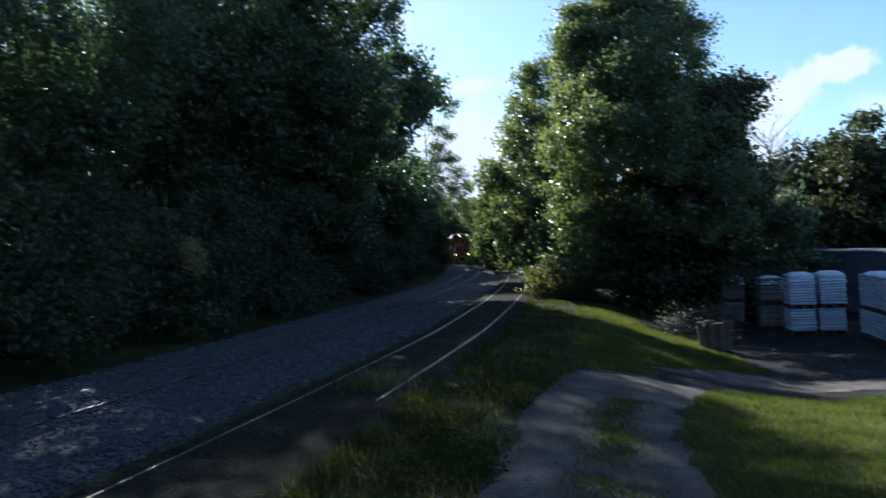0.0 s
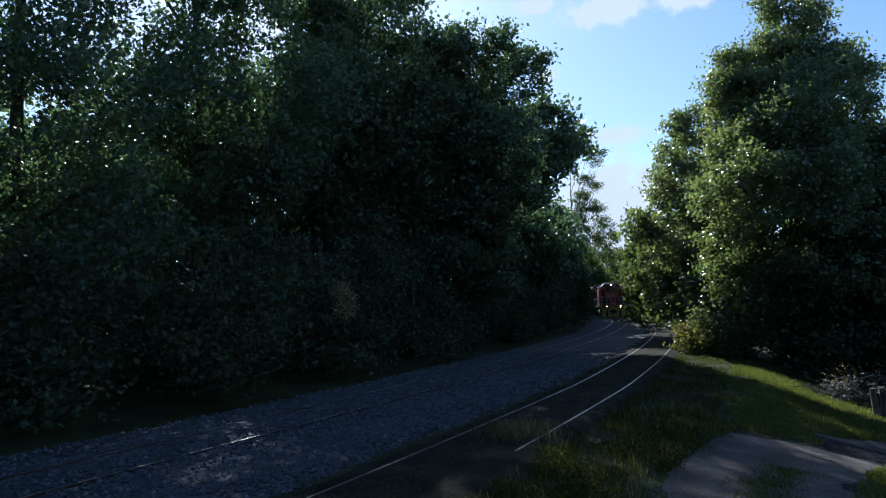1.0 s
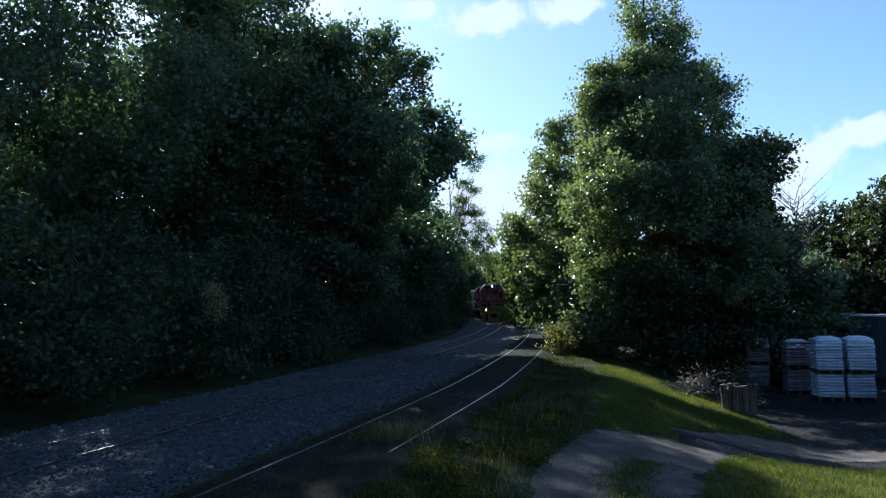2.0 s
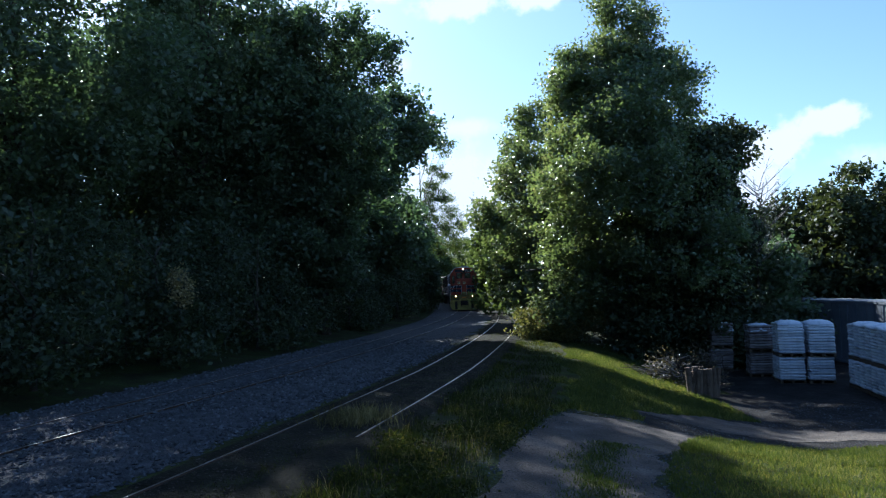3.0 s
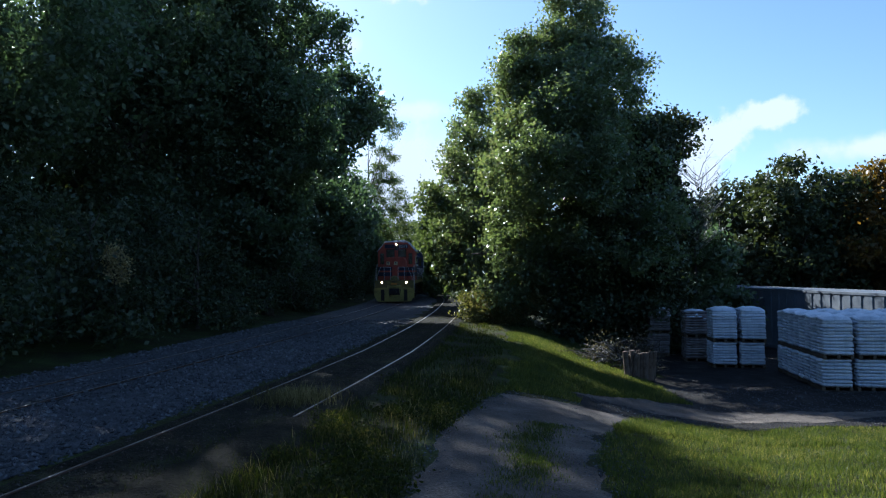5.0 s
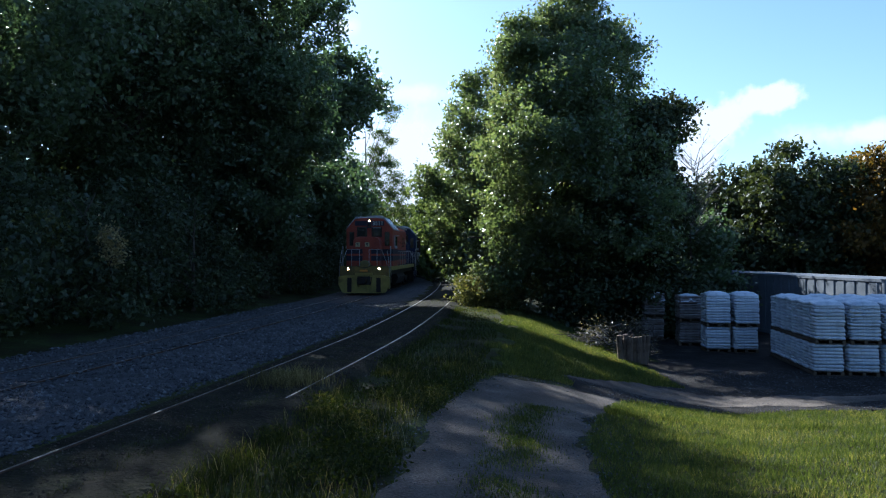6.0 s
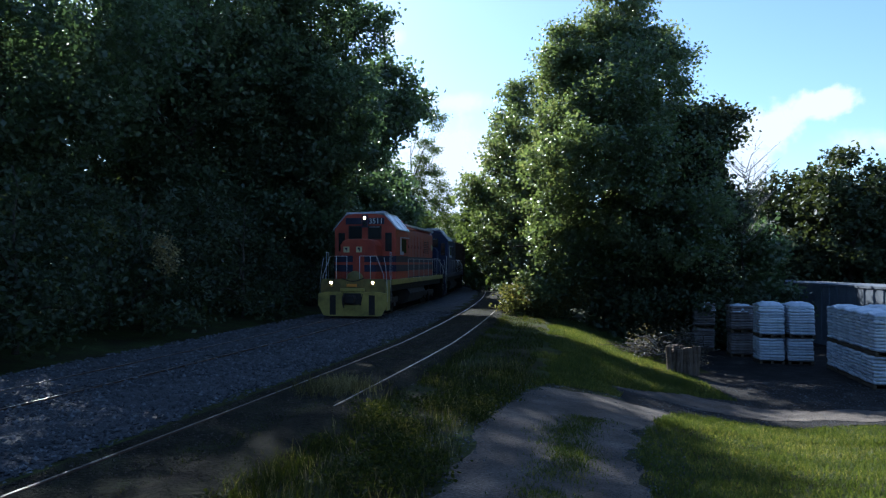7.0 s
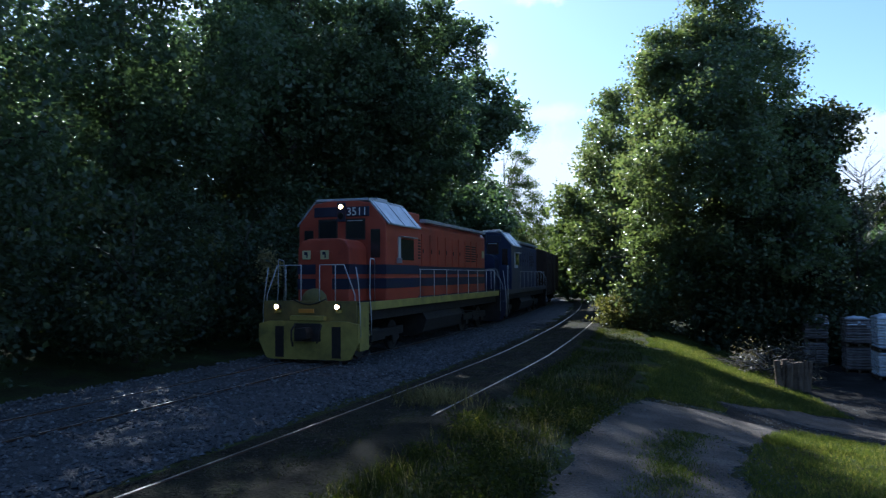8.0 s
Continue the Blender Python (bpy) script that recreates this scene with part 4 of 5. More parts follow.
    # rear end
    part("rear_plate", boxes([(-1.50, -17.75, 1.10, 1.50, -17.65, deck + 0.06)], 0.015), M_BLACK, t)
    part("rear_pilot", boxes([(-1.45, -17.9, 0.2, 1.45, -17.82, 1.2)], 0.015), M_BLACK, t)
    part("rear_coupler", boxes([(-0.15, -18.2, 0.75, 0.15, -17.5, 1.0)], 0.03), M_BLACK, t)
    for s in (-1, 1):
        part("rear_rail", ring_rail([[(s * 1.5, -17.7, 0.7), (s * 1.5, -17.7, 2.3), (s * 1.1, -17.7, 2.8), (s * 0.3, -17.7, 2.8), (s * 0.3, -17.7, deck)]]), M_WHITE, t)
    # lamps
    def lamp(name, x, y, z, r, lit):
        h = part(name, disc(pose(x, y, z, 90, 0, 0), r * 1.25, 0.12, 20), M_BLACK, t)
        part("lens", disc(pose(x, y + 0.065, z, 90, 0, 0), r, 0.03, 20), M_LAMP if lit else M_GLASS, h)
    lamp("headlight", 0, -3.0, 4.50, 0.06, lamps)
    lamp("headlight", 0, -3.0, 4.24, 0.085, False)
    for x in (-0.97, 0.97):
        lamp("ditch_light", x, -0.18, 1.62, 0.064, lamps)
        part("lamp_bracket", boxes([(x - 0.06, -0.34, 1.44, x + 0.06, -0.14, 1.52)], 0.006), sill, t)
    if number:
        c = bpy.data.curves.new("road_number", "FONT")
        c.body, c.size, c.align_x, c.extrude = "3511", 0.36, "CENTER", 0.004
        n = new("road_number", c)
        n.parent = t
        n.matrix_basis = pose(-0.56, -2.37, 4.41, 90, 0, 180)
        c.materials.append(M_PLATE)
        tagged(n, "pale road number 3511 on the number board")
    # a short nose and a tall cab: proportions of this class
    for ob in t.children_recursive:
        if ob.type != "MESH" or ob in wheels or ob.parent in wheels:
            continue
        for v in ob.data.vertices:
            y, z = v.co.y, v.co.z
            if -3.05 < y < -1.2:
                v.co.y = -1.1 + (y + 1.2) * 1.35 / 1.85
            elif -5.4 < y <= -3.05:
                v.co.y = -2.45 + (y + 3.05) * 2.95 / 2.35
            if z > 2.9:
                v.co.z = 2.9 + (z - 2.9) * 1.12
    return t, wheels


def wagon(label):
    t = thing("boxcar", Matrix(), label, "railway wagon", "the train")
    part("body", prism([(-1.5, 1.1), (-1.5, 4.3), (-0.8, 4.5), (0.8, 4.5), (1.5, 4.3), (1.5, 1.1)], -15.6, -0.5, 0.03), M_BOXCAR, t)
    for s in (-1, 1):
        x0 = -1.54 if s < 0 else 1.5
        for k in range(12):
            part("side_post", boxes([(x0, -1.2 - 1.2 * k, 1.1, x0 + 0.04, -1.1 - 1.2 * k, 4.28)], 0.005), M_BOXCAR, t)
        part("sliding_door", boxes([(x0 - 0.04 if s < 0 else x0, -9.5, 1.2, x0 + 0.04 if s < 0 else x0 + 0.08, -6.8, 4.15)], 0.01), M_BOXCAR, t)
    part("frame", boxes([(-1.2, -16.0, 0.85, 1.2, -0.1, 1.1)], 0.02), M_BLACK, t)
    wheels = []
    for y in (-2.6, -13.5):
        bogie(t, y)
        wheels += [wheelset(t, y - 0.9), wheelset(t, y + 0.9)]
    return t, wheels


lead, lead_wheels = locomotive("orange-red diesel locomotive with yellow pilot and lit headlights", M_RED, M_YELLOW, M_NAVY, True, True)
second, second_wheels = locomotive("dark blue diesel locomotive coupled behind the leader", M_BLUE, M_NAVY, M_BLUE, False, False)
boxcar, boxcar_wheels = wagon("dark brown boxcar coupled behind the locomotives")

# the line's length, counted from y = 0
ARC = [0.0]
for i in range(2200):
    y = i * 0.1
    ARC.append(ARC[-1] + math.hypot(0.1, main_x(y + 0.1) - main_x(y)))


def arc_of(y):
    i = max(0, min(2199, int(y * 10)))
    return ARC[i] + (y * 10 - i) * (ARC[i + 1] - ARC[i])


def y_of(s):
    lo, hi = 0, 2200
    while hi - lo > 1:
        mid = (lo + hi) // 2
        lo, hi = (mid, hi) if ARC[mid] <= s else (lo, mid)
    return (lo + (s - ARC[lo]) / (ARC[lo + 1] - ARC[lo])) * 0.1


def front_y(t):
    return 118.1 - 11.5 * t - 0.09 * t * t


def on_line(s, p0, p1):
    """The pose of a vehicle whose nose is at s along the line, its pivots p0 and p1 behind that."""
    ya, yb = y_of(s + p0), y_of(s + p1)
    a, b = Vector((main_x(ya), ya, 0)), Vector((main_x(yb), yb, 0))
    d = (a - b).normalized()
    o = a + d * p0
    return pose(o.x, o.y, 0, 0, 0, math.degrees(math.atan2(-d.x, d.y)))


def motions():
    s0 = arc_of(front_y(0))
    times = [0.25 * i for i in range(33)]
    for ob, gap, p0, p1 in ((lead, 0, 3.3, 14.5), (second, 18.3, 3.3, 14.5), (boxcar, 36.7, 2.6, 13.5)):
        walk(ob, [(t, on_line(arc_of(front_y(t)) + gap, p0, p1)) for t in times])
    for w in lead_wheels + second_wheels + boxcar_wheels:
        y = w.location.y
        rows = []
        for i in range(241):
            t = i / 30
            rows.append((t, pose(0, y, 0.5, -math.degrees((s0 - arc_of(front_y(t))) / 0.5), 0, 0)))
        walk(w, rows)


# ---- yard clutter ----
M_TWIG_LEAF = material("withered_twig_leaves", [(0.05, 0.045, 0.03), (0.12, 0.11, 0.075), (0.28, 0.25, 0.18)], 2.0, 0.45, bump=0, island=True, translucent=0.2)

def log_stack(x, y):
    """Split rounds standing on end against the brush."""
    t = thing("firewood_stack", pose(x, y, land(x, y)), "stack of upright split firewood billets beside the grass", "firewood")
    rng = random.Random(5)
    for i in range(18):
        r, h = rng.uniform(0.06, 0.1), rng.uniform(0.85, 1.05)
        bm = bmesh.new()
        bmesh.ops.create_cone(bm, cap_ends=True, segments=7, radius1=r, radius2=r * 0.92, depth=h)
        for v in bm.verts:
            v.co.x *= 1 + 0.25 * rng.uniform(-1, 1)
        b = part("billet", bm, M_LOG, t)
        b.matrix_basis = pose(-0.46 + 0.115 * (i % 9) + rng.uniform(-0.02, 0.02), 0.17 * (i // 9) + rng.uniform(-0.04, 0.04), h / 2 - 0.03, rng.uniform(-4, 4), rng.uniform(-5, 5), rng.uniform(0, 180))
    return t


log_stack(8.05, 24.7)


def brush_pile(x, y, n, size, height, seed, label, pale=0.6):
    t = thing("brush_pile", pose(x, y, land(x, y)), label, "brush pile")
    rng = np.random.default_rng(seed)
    for k in range(n):
        a, el = rng.uniform(0, math.tau), rng.uniform(-0.1, 0.9)
        length = rng.uniform(0.5, 1.0) * size
        p = np.array([rng.normal() * size * 0.35, rng.normal() * size * 0.25, rng.uniform(0.02, height * 0.5)])
        line = []
        for i in range(6):
            u = i / 5
            q = p + length * u * np.array([math.cos(a) * math.cos(el), math.sin(a) * math.cos(el), math.sin(el) * (1 - 0.5 * u)]) + rng.normal(size=3) * 0.04
            line.append((q[0], q[1], max(0.02, min(height, q[2])), 0.022 * (1 - 0.8 * u) + 0.004))
        part("branch", tubes([line], 5), M_DEAD if rng.random() < pale else M_BARK, t)
    p = rng.normal(size=(520, 3)) * np.array([size * 0.3, size * 0.24, height * 0.22]) + np.array([0, 0, height * 0.4])
    p = p[p[:, 2] > 0.03]
    leaf_mesh("dry_leaves", p, rng.uniform(0.025, 0.055, len(p)), M_TWIG_LEAF, t, seed)
    return t


brush_pile(7.5, 27.3, 46, 1.25, 1.3, 3, "tangled pile of cut branches and dry leaves by the grass")
brush_pile(9.15, 28.4, 80, 1.15, 1.9, 4, "dark heap of cut brush in front of the pallets", 0.05)
brush_pile(8.6, 26.2, 22, 1.0, 0.9, 9, "small heap of twigs behind the firewood", 0.2)


def bare_tree(x, y, h, seed, label):
    t = thing("dead_tree", pose(x, y, land(x, y)), label, "tree")
    rng = random.Random(seed)
    part("trunk", tubes([[(0.1 * i * rng.uniform(0.2, 1), 0, h * i / 7, 0.12 * (1 - 0.85 * i / 7)) for i in range(8)]], 7), M_BARK, t)
    for k in range(60):
        z = h * rng.uniform(0.55, 1.0)
        a, length = rng.uniform(0, math.tau), rng.uniform(0.6, 1.5)
        pts, twigs = [], []
        for i in range(6):
            u = i / 5
            q = (math.cos(a) * length * u + rng.uniform(-0.05, 0.05) + 0.3, math.sin(a) * length * u, z + length * (0.75 * u + 0.15 * u * u))
            pts.append((*q, 0.016 * (1 - 0.85 * u) + 0.005))
            if i > 1:
                b = a + rng.uniform(-1, 1)
                twigs.append([(*q, 0.008), (q[0] + 0.4 * math.cos(b), q[1] + 0.4 * math.sin(b), q[2] + 0.35, 0.004)])
        part("branch", tubes([pts] + twigs, 4), M_DEAD, t)
    return t


bare_tree(14.1, 35.0, 8.6, 6, "pale leafless dead tree beside the dark trees")
tree("thin dark shrub under the bare tree", 15.2, 36.6, [(0.2, 0, 4.2, 1.5, 1.4, 1.8), (0.3, 0, 1.8, 2.2, 1.8, 2.0)], 9000, 0.14, M_LEAF_DARK, 141, 0.08, 0.35, 6, 0.35, name="bush")
# Straw colour raised to show sunlight that does not reach these shrubs.
M_STRAW = material("sunlit_toned_straw_leaves", [(0.16, 0.135, 0.075), (0.30, 0.26, 0.155), (0.46, 0.41, 0.27)], 0.8, 0.6, bump=0, island=True, translucent=0.4)
tree("straw-coloured shrub at the edge of the wood, painted bright as sunlit", -10.2, 27, [(0, 0, 3.3, 0.4, 0.4, 0.5), (0.1, 0, 2.7, 0.3, 0.4, 0.4)], 1100, 0.06, M_STRAW, 142, 0.04, 0.16, 5, 0.4, name="bush")
tree("green sapling at the edge of the wood, painted pale as sunlit", -12.0, 26.6, [(0, 0, 3.3, 0.5, 0.5, 0.5), (-0.4, 0, 3.8, 0.35, 0.4, 0.3)], 900, 0.06, M_BRIGHT, 143, 0.04, 0.18, 5, 0.4, name="bush")


# ---- unseen leaf screen added to close the place behind the camera and cut sky light ----
def unseen_leaf_screen():
    rng = np.random.default_rng(77)
    n = 9000
    a = rng.uniform(radians(100), radians(275), n)
    r = rng.uniform(24, 31, n)
    h = 15 + 3 * np.sin(a * 9) + 2 * np.sin(a * 23 + 1)
    z = h * rng.random(n) ** 0.8
    p = np.stack([np.sin(a) * r, np.cos(a) * r, z], 1)
    ob = leaf_mesh("backdrop", p, rng.uniform(0.5, 1.1, n), M_LEAF_SHADE, None, 78)
    return tagged(ob, "unseen screen of dark leaves behind the camera, added to cut sky light", "woodland", kind="structure")


unseen_leaf_screen()


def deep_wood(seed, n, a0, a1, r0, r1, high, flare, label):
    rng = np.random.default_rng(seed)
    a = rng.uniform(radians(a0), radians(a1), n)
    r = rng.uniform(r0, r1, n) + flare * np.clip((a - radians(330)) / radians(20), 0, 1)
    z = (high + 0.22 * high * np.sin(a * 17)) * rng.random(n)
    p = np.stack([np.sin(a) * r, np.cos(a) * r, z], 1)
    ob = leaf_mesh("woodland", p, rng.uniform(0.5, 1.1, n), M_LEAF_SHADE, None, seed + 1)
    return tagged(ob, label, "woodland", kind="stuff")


deep_wood(81, 9000, 278, 352, 47, 62, 13, 40, "depth of the wood beyond the railway, painted dark for shade")
deep_wood(91, 4500, 16, 62, 58, 70, 6.5, 0, "thicket beyond the yard, painted dark for shade")


# ---- clouds, far behind everything ----
def cloud_material(name, soft, level):
    m = bpy.data.materials.new(name)
    m.use_nodes = True
    nt = m.node_tree
    n, l = nt.nodes, nt.links
    n.remove(n["Principled BSDF"])
    co = n.new("ShaderNodeTexCoord")
    mp = n.new("ShaderNodeVectorMath")
    mp.operation = "MULTIPLY_ADD"
    l.new(co.outputs["Generated"], mp.inputs[0])
    mp.inputs[1].default_value, mp.inputs[2].default_value = (2, 2, 0), (-1, -1, 0)
    ln = n.new("ShaderNodeVectorMath")
    ln.operation = "LENGTH"
    l.new(mp.outputs[0], ln.inputs[0])
    ns = n.new("ShaderNodeTexNoise")
    ns.noise_dimensions = "4D"
    ns.inputs["Scale"].default_value, ns.inputs["Detail"].default_value, ns.inputs["Roughness"].default_value = 0.0075, 8.0, 0.6
    oi = n.new("ShaderNodeObjectInfo")
    mw = n.new("ShaderNodeMath")
    mw.operation = "MULTIPLY"
    mw.inputs[1].default_value = 40
    l.new(oi.outputs["Random"], mw.inputs[0])
    l.new(mw.outputs[0], ns.inputs["W"])
    l.new(co.outputs["Object"], ns.inputs["Vector"])
    a = n.new("ShaderNodeMath")
    a.operation = "MULTIPLY_ADD"
    a.inputs[1].default_value = 1.9
    l.new(ns.outputs["Fac"], a.inputs[0])
    l.new(ln.outputs["Value"], a.inputs[2])
    r = n.new("ShaderNodeMapRange")
    r.interpolation_type = "SMOOTHSTEP"
    r.inputs["From Min"].default_value, r.inputs["From Max"].default_value = level + soft, level - soft
    l.new(a.outputs[0], r.inputs["Value"])
    e = n.new("ShaderNodeEmission")
    e.inputs["Color"].default_value, e.inputs["Strength"].default_value = (0.93, 0.97, 1.0, 1), 0.45
    t = n.new("ShaderNodeBsdfTransparent")
    x = n.new("ShaderNodeMixShader")
    l.new(r.outputs["Result"], x.inputs[0])
    l.new(t.outputs[0], x.inputs[1])
    l.new(e.outputs[0], x.inputs[2])
    l.new(x.outputs[0], n["Material Output"].inputs["Surface"])
    return m


M_CLOUD = cloud_material("bright_cumulus", 0.2, 1.6)
M_WISP = cloud_material("thin_cloud", 0.5, 1.48)


def cloud(az, el, wide, high, mat, label):
    """A bank of cloud 3 km off, its size given in degrees."""
    d = 3000
    eye = Vector((math.sin(radians(az)) * math.cos(radians(el)) * d, math.cos(radians(az)) * math.cos(radians(el)) * d, math.sin(radians(el)) * d))
    w, h = d * math.tan(radians(wide / 2)), d * math.tan(radians(high / 2))
    ob = raw("cloud", [(-w, -h, 0), (w, -h, 0), (w, h, 0), (-w, h, 0)], [(0, 1, 2, 3)], mat)
    ob.matrix_world = look(eye, (0, 0, 0))
    return tagged(ob, label, "cloud", kind="structure")


cloud(23.2, 9.6, 8, 4.6, M_CLOUD, "bright white cumulus cloud over the yard")
cloud(26.6, 11.0, 8, 3.0, M_CLOUD, "bright white cumulus cloud over the yard")
cloud(22.2, 7.2, 5, 7.5, M_CLOUD, "bright white cumulus cloud over the yard")
cloud(33, 8.2, 15, 2.2, M_WISP, "thin streak of white cloud")
cloud(1.0, 6.5, 16, 12, M_CLOUD, "white cloud bank low over the railway bend")
cloud(0.5, 12.4, 9, 1.8, M_WISP, "thin streak of white cloud")
cloud(0.5, 21.6, 9, 3.4, M_CLOUD, "white cumulus cloud high over the line")
cloud(7.0, 22.0, 8, 3.4, M_CLOUD, "white cumulus cloud high over the line")
cloud(-5.0, 22.4, 4.5, 2.2, M_CLOUD, "white cumulus cloud high over the line")
cloud(-4.4, 17.2, 3.0, 1.8, M_WISP, "small faint cloud")


# ---- sleepers and stones ----
TIE = bpy.data.meshes.new("sleeper")
tie_bm = boxes([(-1.28, -0.11, -0.17, 1.28, 0.11, 0.0)], 0.012)
tie_bm.to_mesh(TIE)
tie_bm.free()
TIE.materials.append(M_TIE)
for track, centre, z, y0, y1 in ((main_track, main_x, -0.075, 4, 66), (siding_track, siding_x, SIDING_Z - 0.115, 4, 50)):
    y = y0
    while y < y1:
        s = (centre(y + 0.1) - centre(y - 0.1)) / 0.2
        ob = new("sleeper", TIE)
        ob.parent = track
        ob.matrix_basis = pose(centre(y), y, z + random.uniform(-0.012, 0.012), 0, 0, -math.degrees(math.atan(s)) + random.uniform(-1.5, 1.5))
        y += 0.55


def scatter(name, n, place, shape, mat, label, category, seed):
    """Many small pieces in one mesh of kind stuff: shape gives each one's corners and faces."""
    rng = random.Random(seed)
    verts, faces = [], []
    made = 0
    for _ in range(n * 4):
        p = place(rng)
        if p is None:
            continue
        v, f = shape(rng, p)
        b = len(verts)
        verts += v
        faces += [tuple(b + i for i in q) for q in f]
        made += 1
        if made >= n:
            break
    return tagged(raw(name, verts, faces, mat), label, category, kind="stuff")


def stone_shape(rng, p):
    r = rng.uniform(0.022, 0.055)
    v = []
    for d in ((1, 0, 0), (0, 1, 0), (-1, 0, 0), (0, -1, 0), (0, 0, 1), (0, 0, -1)):
        k = r * rng.uniform(0.7, 1.3)
        v.append((p[0] + d[0] * k + rng.uniform(-r, r) * 0.3, p[1] + d[1] * k + rng.uniform(-r, r) * 0.3, p[2] + d[2] * k * 0.8))
    return v, [(0, 1, 4), (1, 2, 4), (2, 3, 4), (3, 0, 4), (1, 0, 5), (2, 1, 5), (3, 2, 5), (0, 3, 5)]


def ballast_place(rng):
    y = 4.5 + 34 * rng.random() ** 1.6
    x = main_x(y) + rng.uniform(-2.6, 4.3)
    for c in (main_x(y), siding_x(y)):
        if abs(abs(x - c) - 0.755) < 0.09:
            return None
    return x, y, -0.045 + rng.uniform(0, 0.035)


scatter("ballast_stones", 20000, ballast_place, stone_shape, M_STONE, "loose angular grey ballast stones between the tracks", "ballast", 1)


def lane_stone(rng):
    y = 6.0 + 12 * rng.random()
    x = lane_centre(y) + rng.uniform(-2.0, 2.0)
    return x, y, rough_land(x, y) + 0.005


def pebble_shape(rng, p):
    v, f = stone_shape(rng, p)
    return [(p[0] + (a - p[0]) * 0.4, p[1] + (b - p[1]) * 0.4, p[2] + (c - p[2]) * 0.4) for a, b, c in v], f


scatter("gravel", 7000, lane_stone, pebble_shape, M_STONE, "small loose gravel on the driveway", "gravel", 2)


def yard_stone(rng):
    x, y = rng.uniform(4.5, 17), rng.uniform(15.5, 24)
    return (x, y, rough_land(x, y) + 0.02) if in_yard(x, y) else None


scatter("yard_gravel", 6000, yard_stone, pebble_shape, M_STONE, "loose gravel and grit on the yard", "gravel", 12)


# ---- grass and weeds ----
def blade(low, high, wide):
    def shape(rng, p):
        h, a, w = rng.uniform(low, high), rng.uniform(0, math.tau), wide * rng.uniform(0.6, 1.2)
        lean, b = h * rng.uniform(0.1, 0.7), rng.uniform(0, math.tau)
        c, s = math.cos(a) * w / 2, math.sin(a) * w / 2
        mx, my = p[0] + math.cos(b) * lean * 0.35, p[1] + math.sin(b) * lean * 0.35
        return [(p[0] - c, p[1] - s, p[2]), (p[0] + c, p[1] + s, p[2]), (mx + c * 0.7, my + s * 0.7, p[2] + h * 0.6), (mx - c * 0.7, my - s * 0.7, p[2] + h * 0.6),
                (p[0] + math.cos(b) * lean, p[1] + math.sin(b) * lean, p[2] + h)], [(0, 1, 2, 3), (3, 2, 4)]
    return shape


def thin_blade(low, high, wide):
    def shape(rng, p):
        h, a, w = rng.uniform(low, high), rng.uniform(0, math.tau), wide * rng.uniform(0.6, 1.2)
        lean, b = h * rng.uniform(0.1, 0.8), rng.uniform(0, math.tau)
        c, s = math.cos(a) * w / 2, math.sin(a) * w / 2
        return [(p[0] - c, p[1] - s, p[2]), (p[0] + c, p[1] + s, p[2]), (p[0] + math.cos(b) * lean, p[1] + math.sin(b) * lean, p[2] + h)], [(0, 1, 2)]
    return shape


def on_lane(x, y):
    return abs(x - lane_centre(y)) < 1.12 + 0.05 * max(0, y - 8) + 0.16 * smooth(10.5, 7.5, y) + 0.12 * noise.noise(Vector((x * 2.2, y * 2.2, 5))) and y < 17


def field(x0, x1, y0, y1, keep, patch=0.0):
    def place(rng):
        y = y0 + (y1 - y0) * rng.random() ** 1.25
        x = rng.uniform(x0, x1)
        if not keep(x, y) or noise.noise(Vector((x * 0.8, y * 0.8, 4))) < patch - 0.5 * rng.random():
            return None
        return x, y, rough_land(x, y) - 0.01
    return place


def bank_side(x, y):
    u = x - siding_x(y) - 0.75
    return u > 0.5 and not on_lane(x, y) and not in_yard(x, y)


# The lighter blades are kept to the strip of bank where sunlight falls.
scatter("bank_grass", 90000, field(-1, 9, 14, 37, lambda x, y: bank_side(x, y) and x < 8.6 and x - siding_x(y) > 3.7 + 0.9 * noise.noise(Vector((x, y, 11))), -0.6), thin_blade(0.04, 0.15, 0.024), M_LAWN, "short grass on the bank, painted lighter as sunlit", "grass", 3)
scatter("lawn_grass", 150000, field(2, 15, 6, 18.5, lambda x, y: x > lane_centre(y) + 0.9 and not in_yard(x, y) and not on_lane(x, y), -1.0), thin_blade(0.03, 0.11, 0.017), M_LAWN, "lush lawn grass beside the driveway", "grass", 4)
# From here the darker blades carry the verge's shade in their colour.
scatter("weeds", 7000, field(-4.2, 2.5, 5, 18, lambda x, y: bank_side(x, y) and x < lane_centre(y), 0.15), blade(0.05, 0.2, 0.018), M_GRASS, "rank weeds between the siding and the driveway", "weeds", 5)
scatter("verge_weeds", 9000, field(-3, 4.5, 14, 36, lambda x, y: 1.0 < x - siding_x(y) < 3.4 and not in_yard(x, y), 0.1), blade(0.04, 0.16, 0.02), M_GRASS, "low weeds on the bare bank beside the siding, toned dark for shade", "weeds", 25)
scatter("rail_weeds", 8000, field(-6.5, 1.0, 4, 13.2, lambda x, y: 0.25 < x - siding_x(y) < 1.7, -0.05), blade(0.05, 0.2, 0.018), M_GRASS, "tall weeds growing over the siding rail, toned dark for shade", "weeds", 26)
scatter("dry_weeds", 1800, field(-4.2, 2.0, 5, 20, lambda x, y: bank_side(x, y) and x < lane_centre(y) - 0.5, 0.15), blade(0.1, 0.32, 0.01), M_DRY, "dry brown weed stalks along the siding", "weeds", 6)
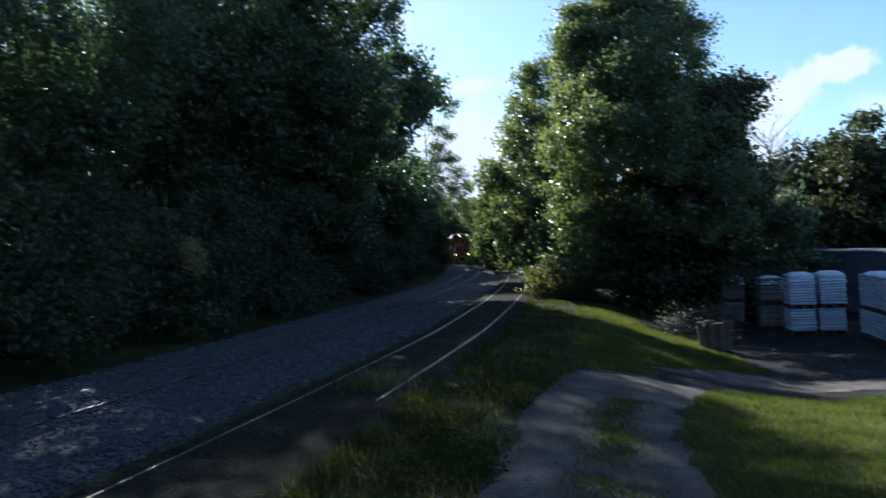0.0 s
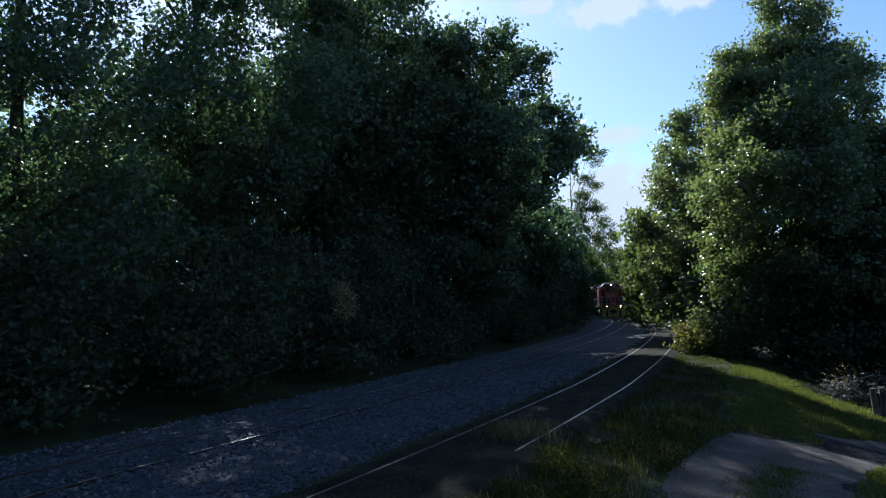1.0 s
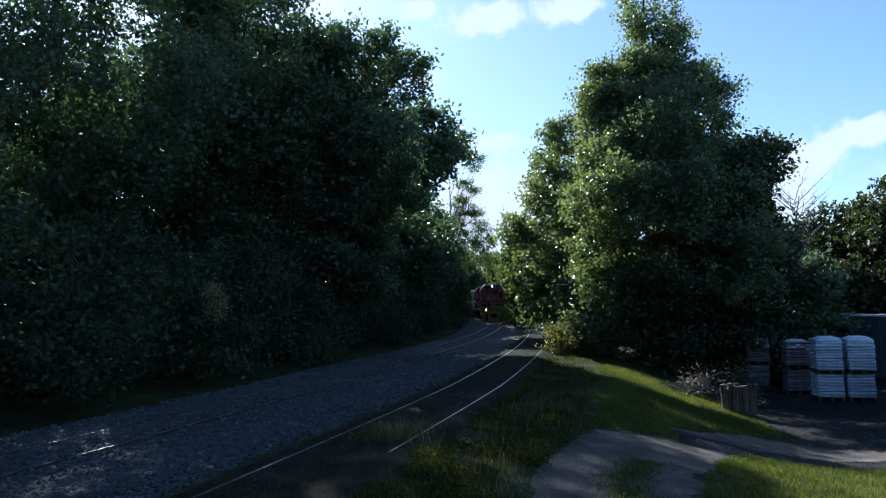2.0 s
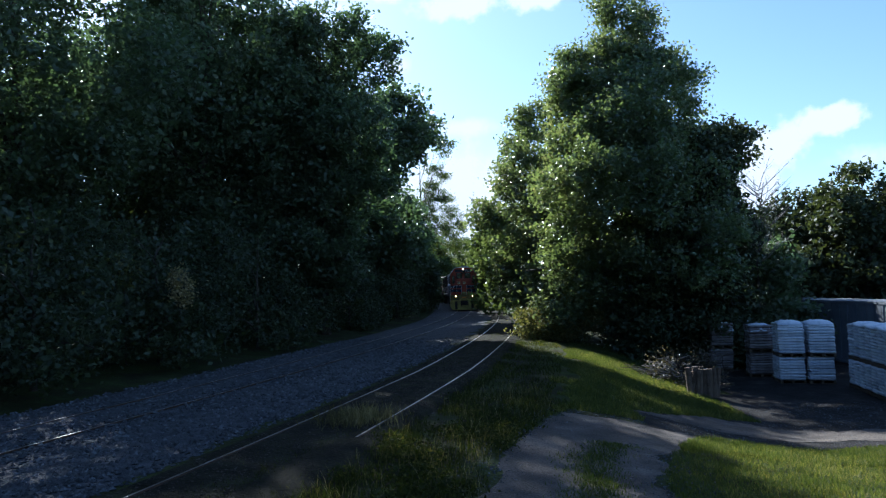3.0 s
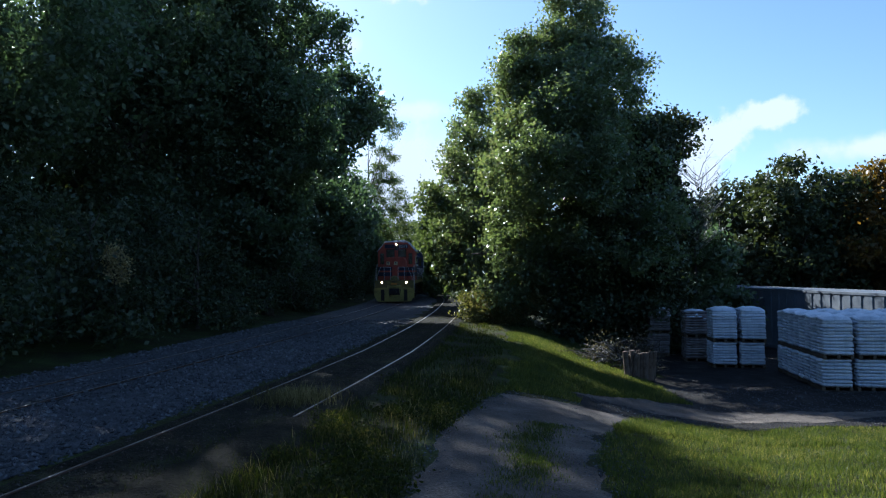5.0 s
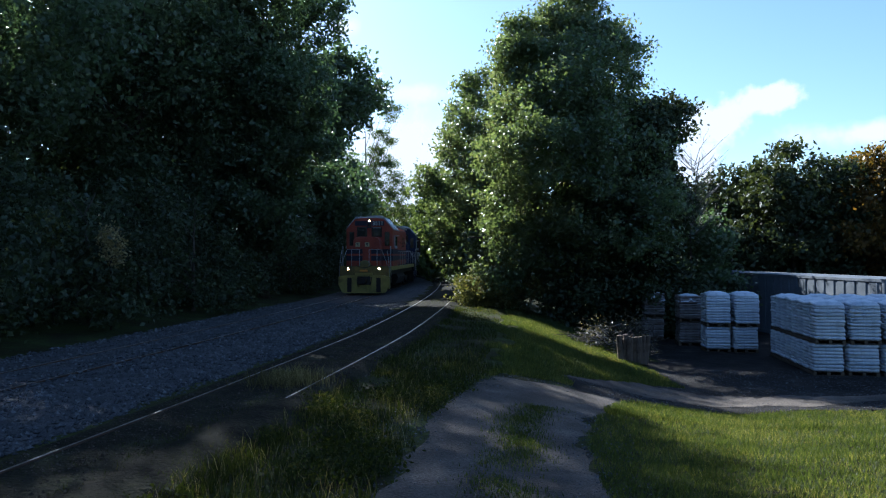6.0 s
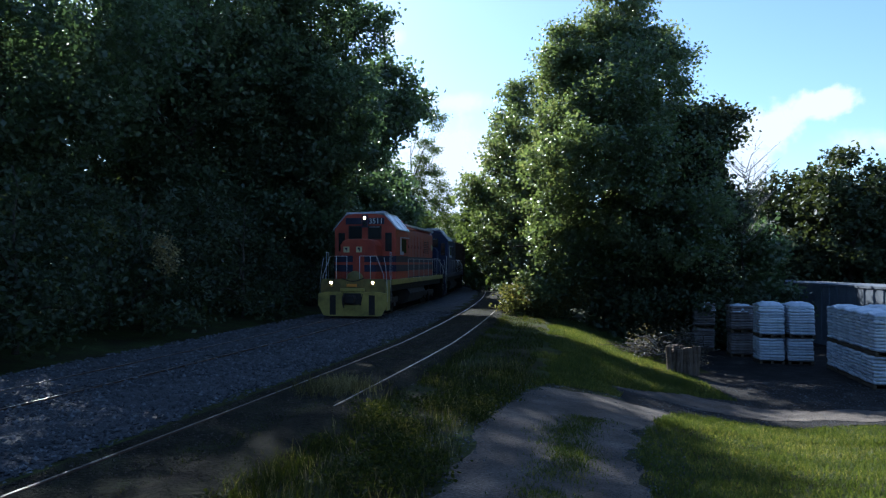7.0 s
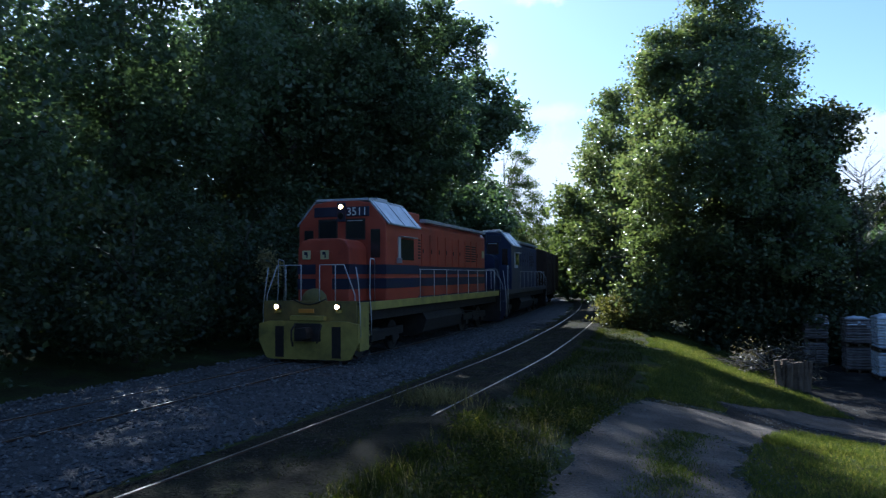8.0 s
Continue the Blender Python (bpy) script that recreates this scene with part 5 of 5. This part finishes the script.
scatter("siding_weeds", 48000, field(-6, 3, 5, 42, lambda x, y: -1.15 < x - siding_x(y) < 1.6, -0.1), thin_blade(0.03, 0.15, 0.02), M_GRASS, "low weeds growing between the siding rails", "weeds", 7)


def siding_litter(rng):
    y = 5 + 30 * rng.random() ** 1.5
    x = siding_x(y) + rng.uniform(-1.3, 2.6)
    return x, y, max(rough_land(x, y), SIDING_Z - 0.03 if abs(x - siding_x(y)) < 1.1 else -9) + 0.012


scatter("litter", 9000, siding_litter, lambda rng, p: pebble_shape(rng, p), M_BARK, "dark clods and dead leaves along the siding", "litter", 15)


def tuft_place(cx, cy, r):
    def place(rng):
        x, y = cx + rng.gauss(0, r), cy + rng.gauss(0, r)
        return x, y, rough_land(x, y) - 0.01
    return place


scatter("dry_tuft", 1500, tuft_place(-2.05, 14.0, 0.34), blade(0.15, 0.42, 0.016), M_DRY, "pale dry grass tuft between the siding rails", "grass", 8)
def lane_middle(rng):
    y = rng.uniform(4.5, 13.5)
    x = lane_centre(y) + rng.gauss(0.2, 0.24) + 0.1 * math.sin(y * 2)
    return (x, y, rough_land(x, y) + 0.005) if noise.noise(Vector((x, y * 1.3, 2))) > rng.uniform(-0.6, 0.35) else None


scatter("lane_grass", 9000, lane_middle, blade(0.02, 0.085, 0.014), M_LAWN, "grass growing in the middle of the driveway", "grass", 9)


def weed_leaf_points():
    rng = np.random.default_rng(9)
    pts = []
    while len(pts) < 15000:
        y = rng.uniform(5.5, 17)
        x = rng.uniform(-3.4, 1.6)
        if bank_side(x, y) and x < lane_centre(y) - 1.2 and noise.noise(Vector((x * 0.7, y * 0.7, 8))) > 0.08:
            tall = rng.uniform(0.05, 0.22)
            for _ in range(12):
                pts.append((x + rng.normal() * 0.13, y + rng.normal() * 0.13, rough_land(x, y) + rng.uniform(0.02, tall)))
    return np.array(pts)


leafy = weed_leaf_points()
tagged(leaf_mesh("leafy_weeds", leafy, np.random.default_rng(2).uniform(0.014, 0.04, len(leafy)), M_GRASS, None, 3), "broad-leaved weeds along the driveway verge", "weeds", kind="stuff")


motions()
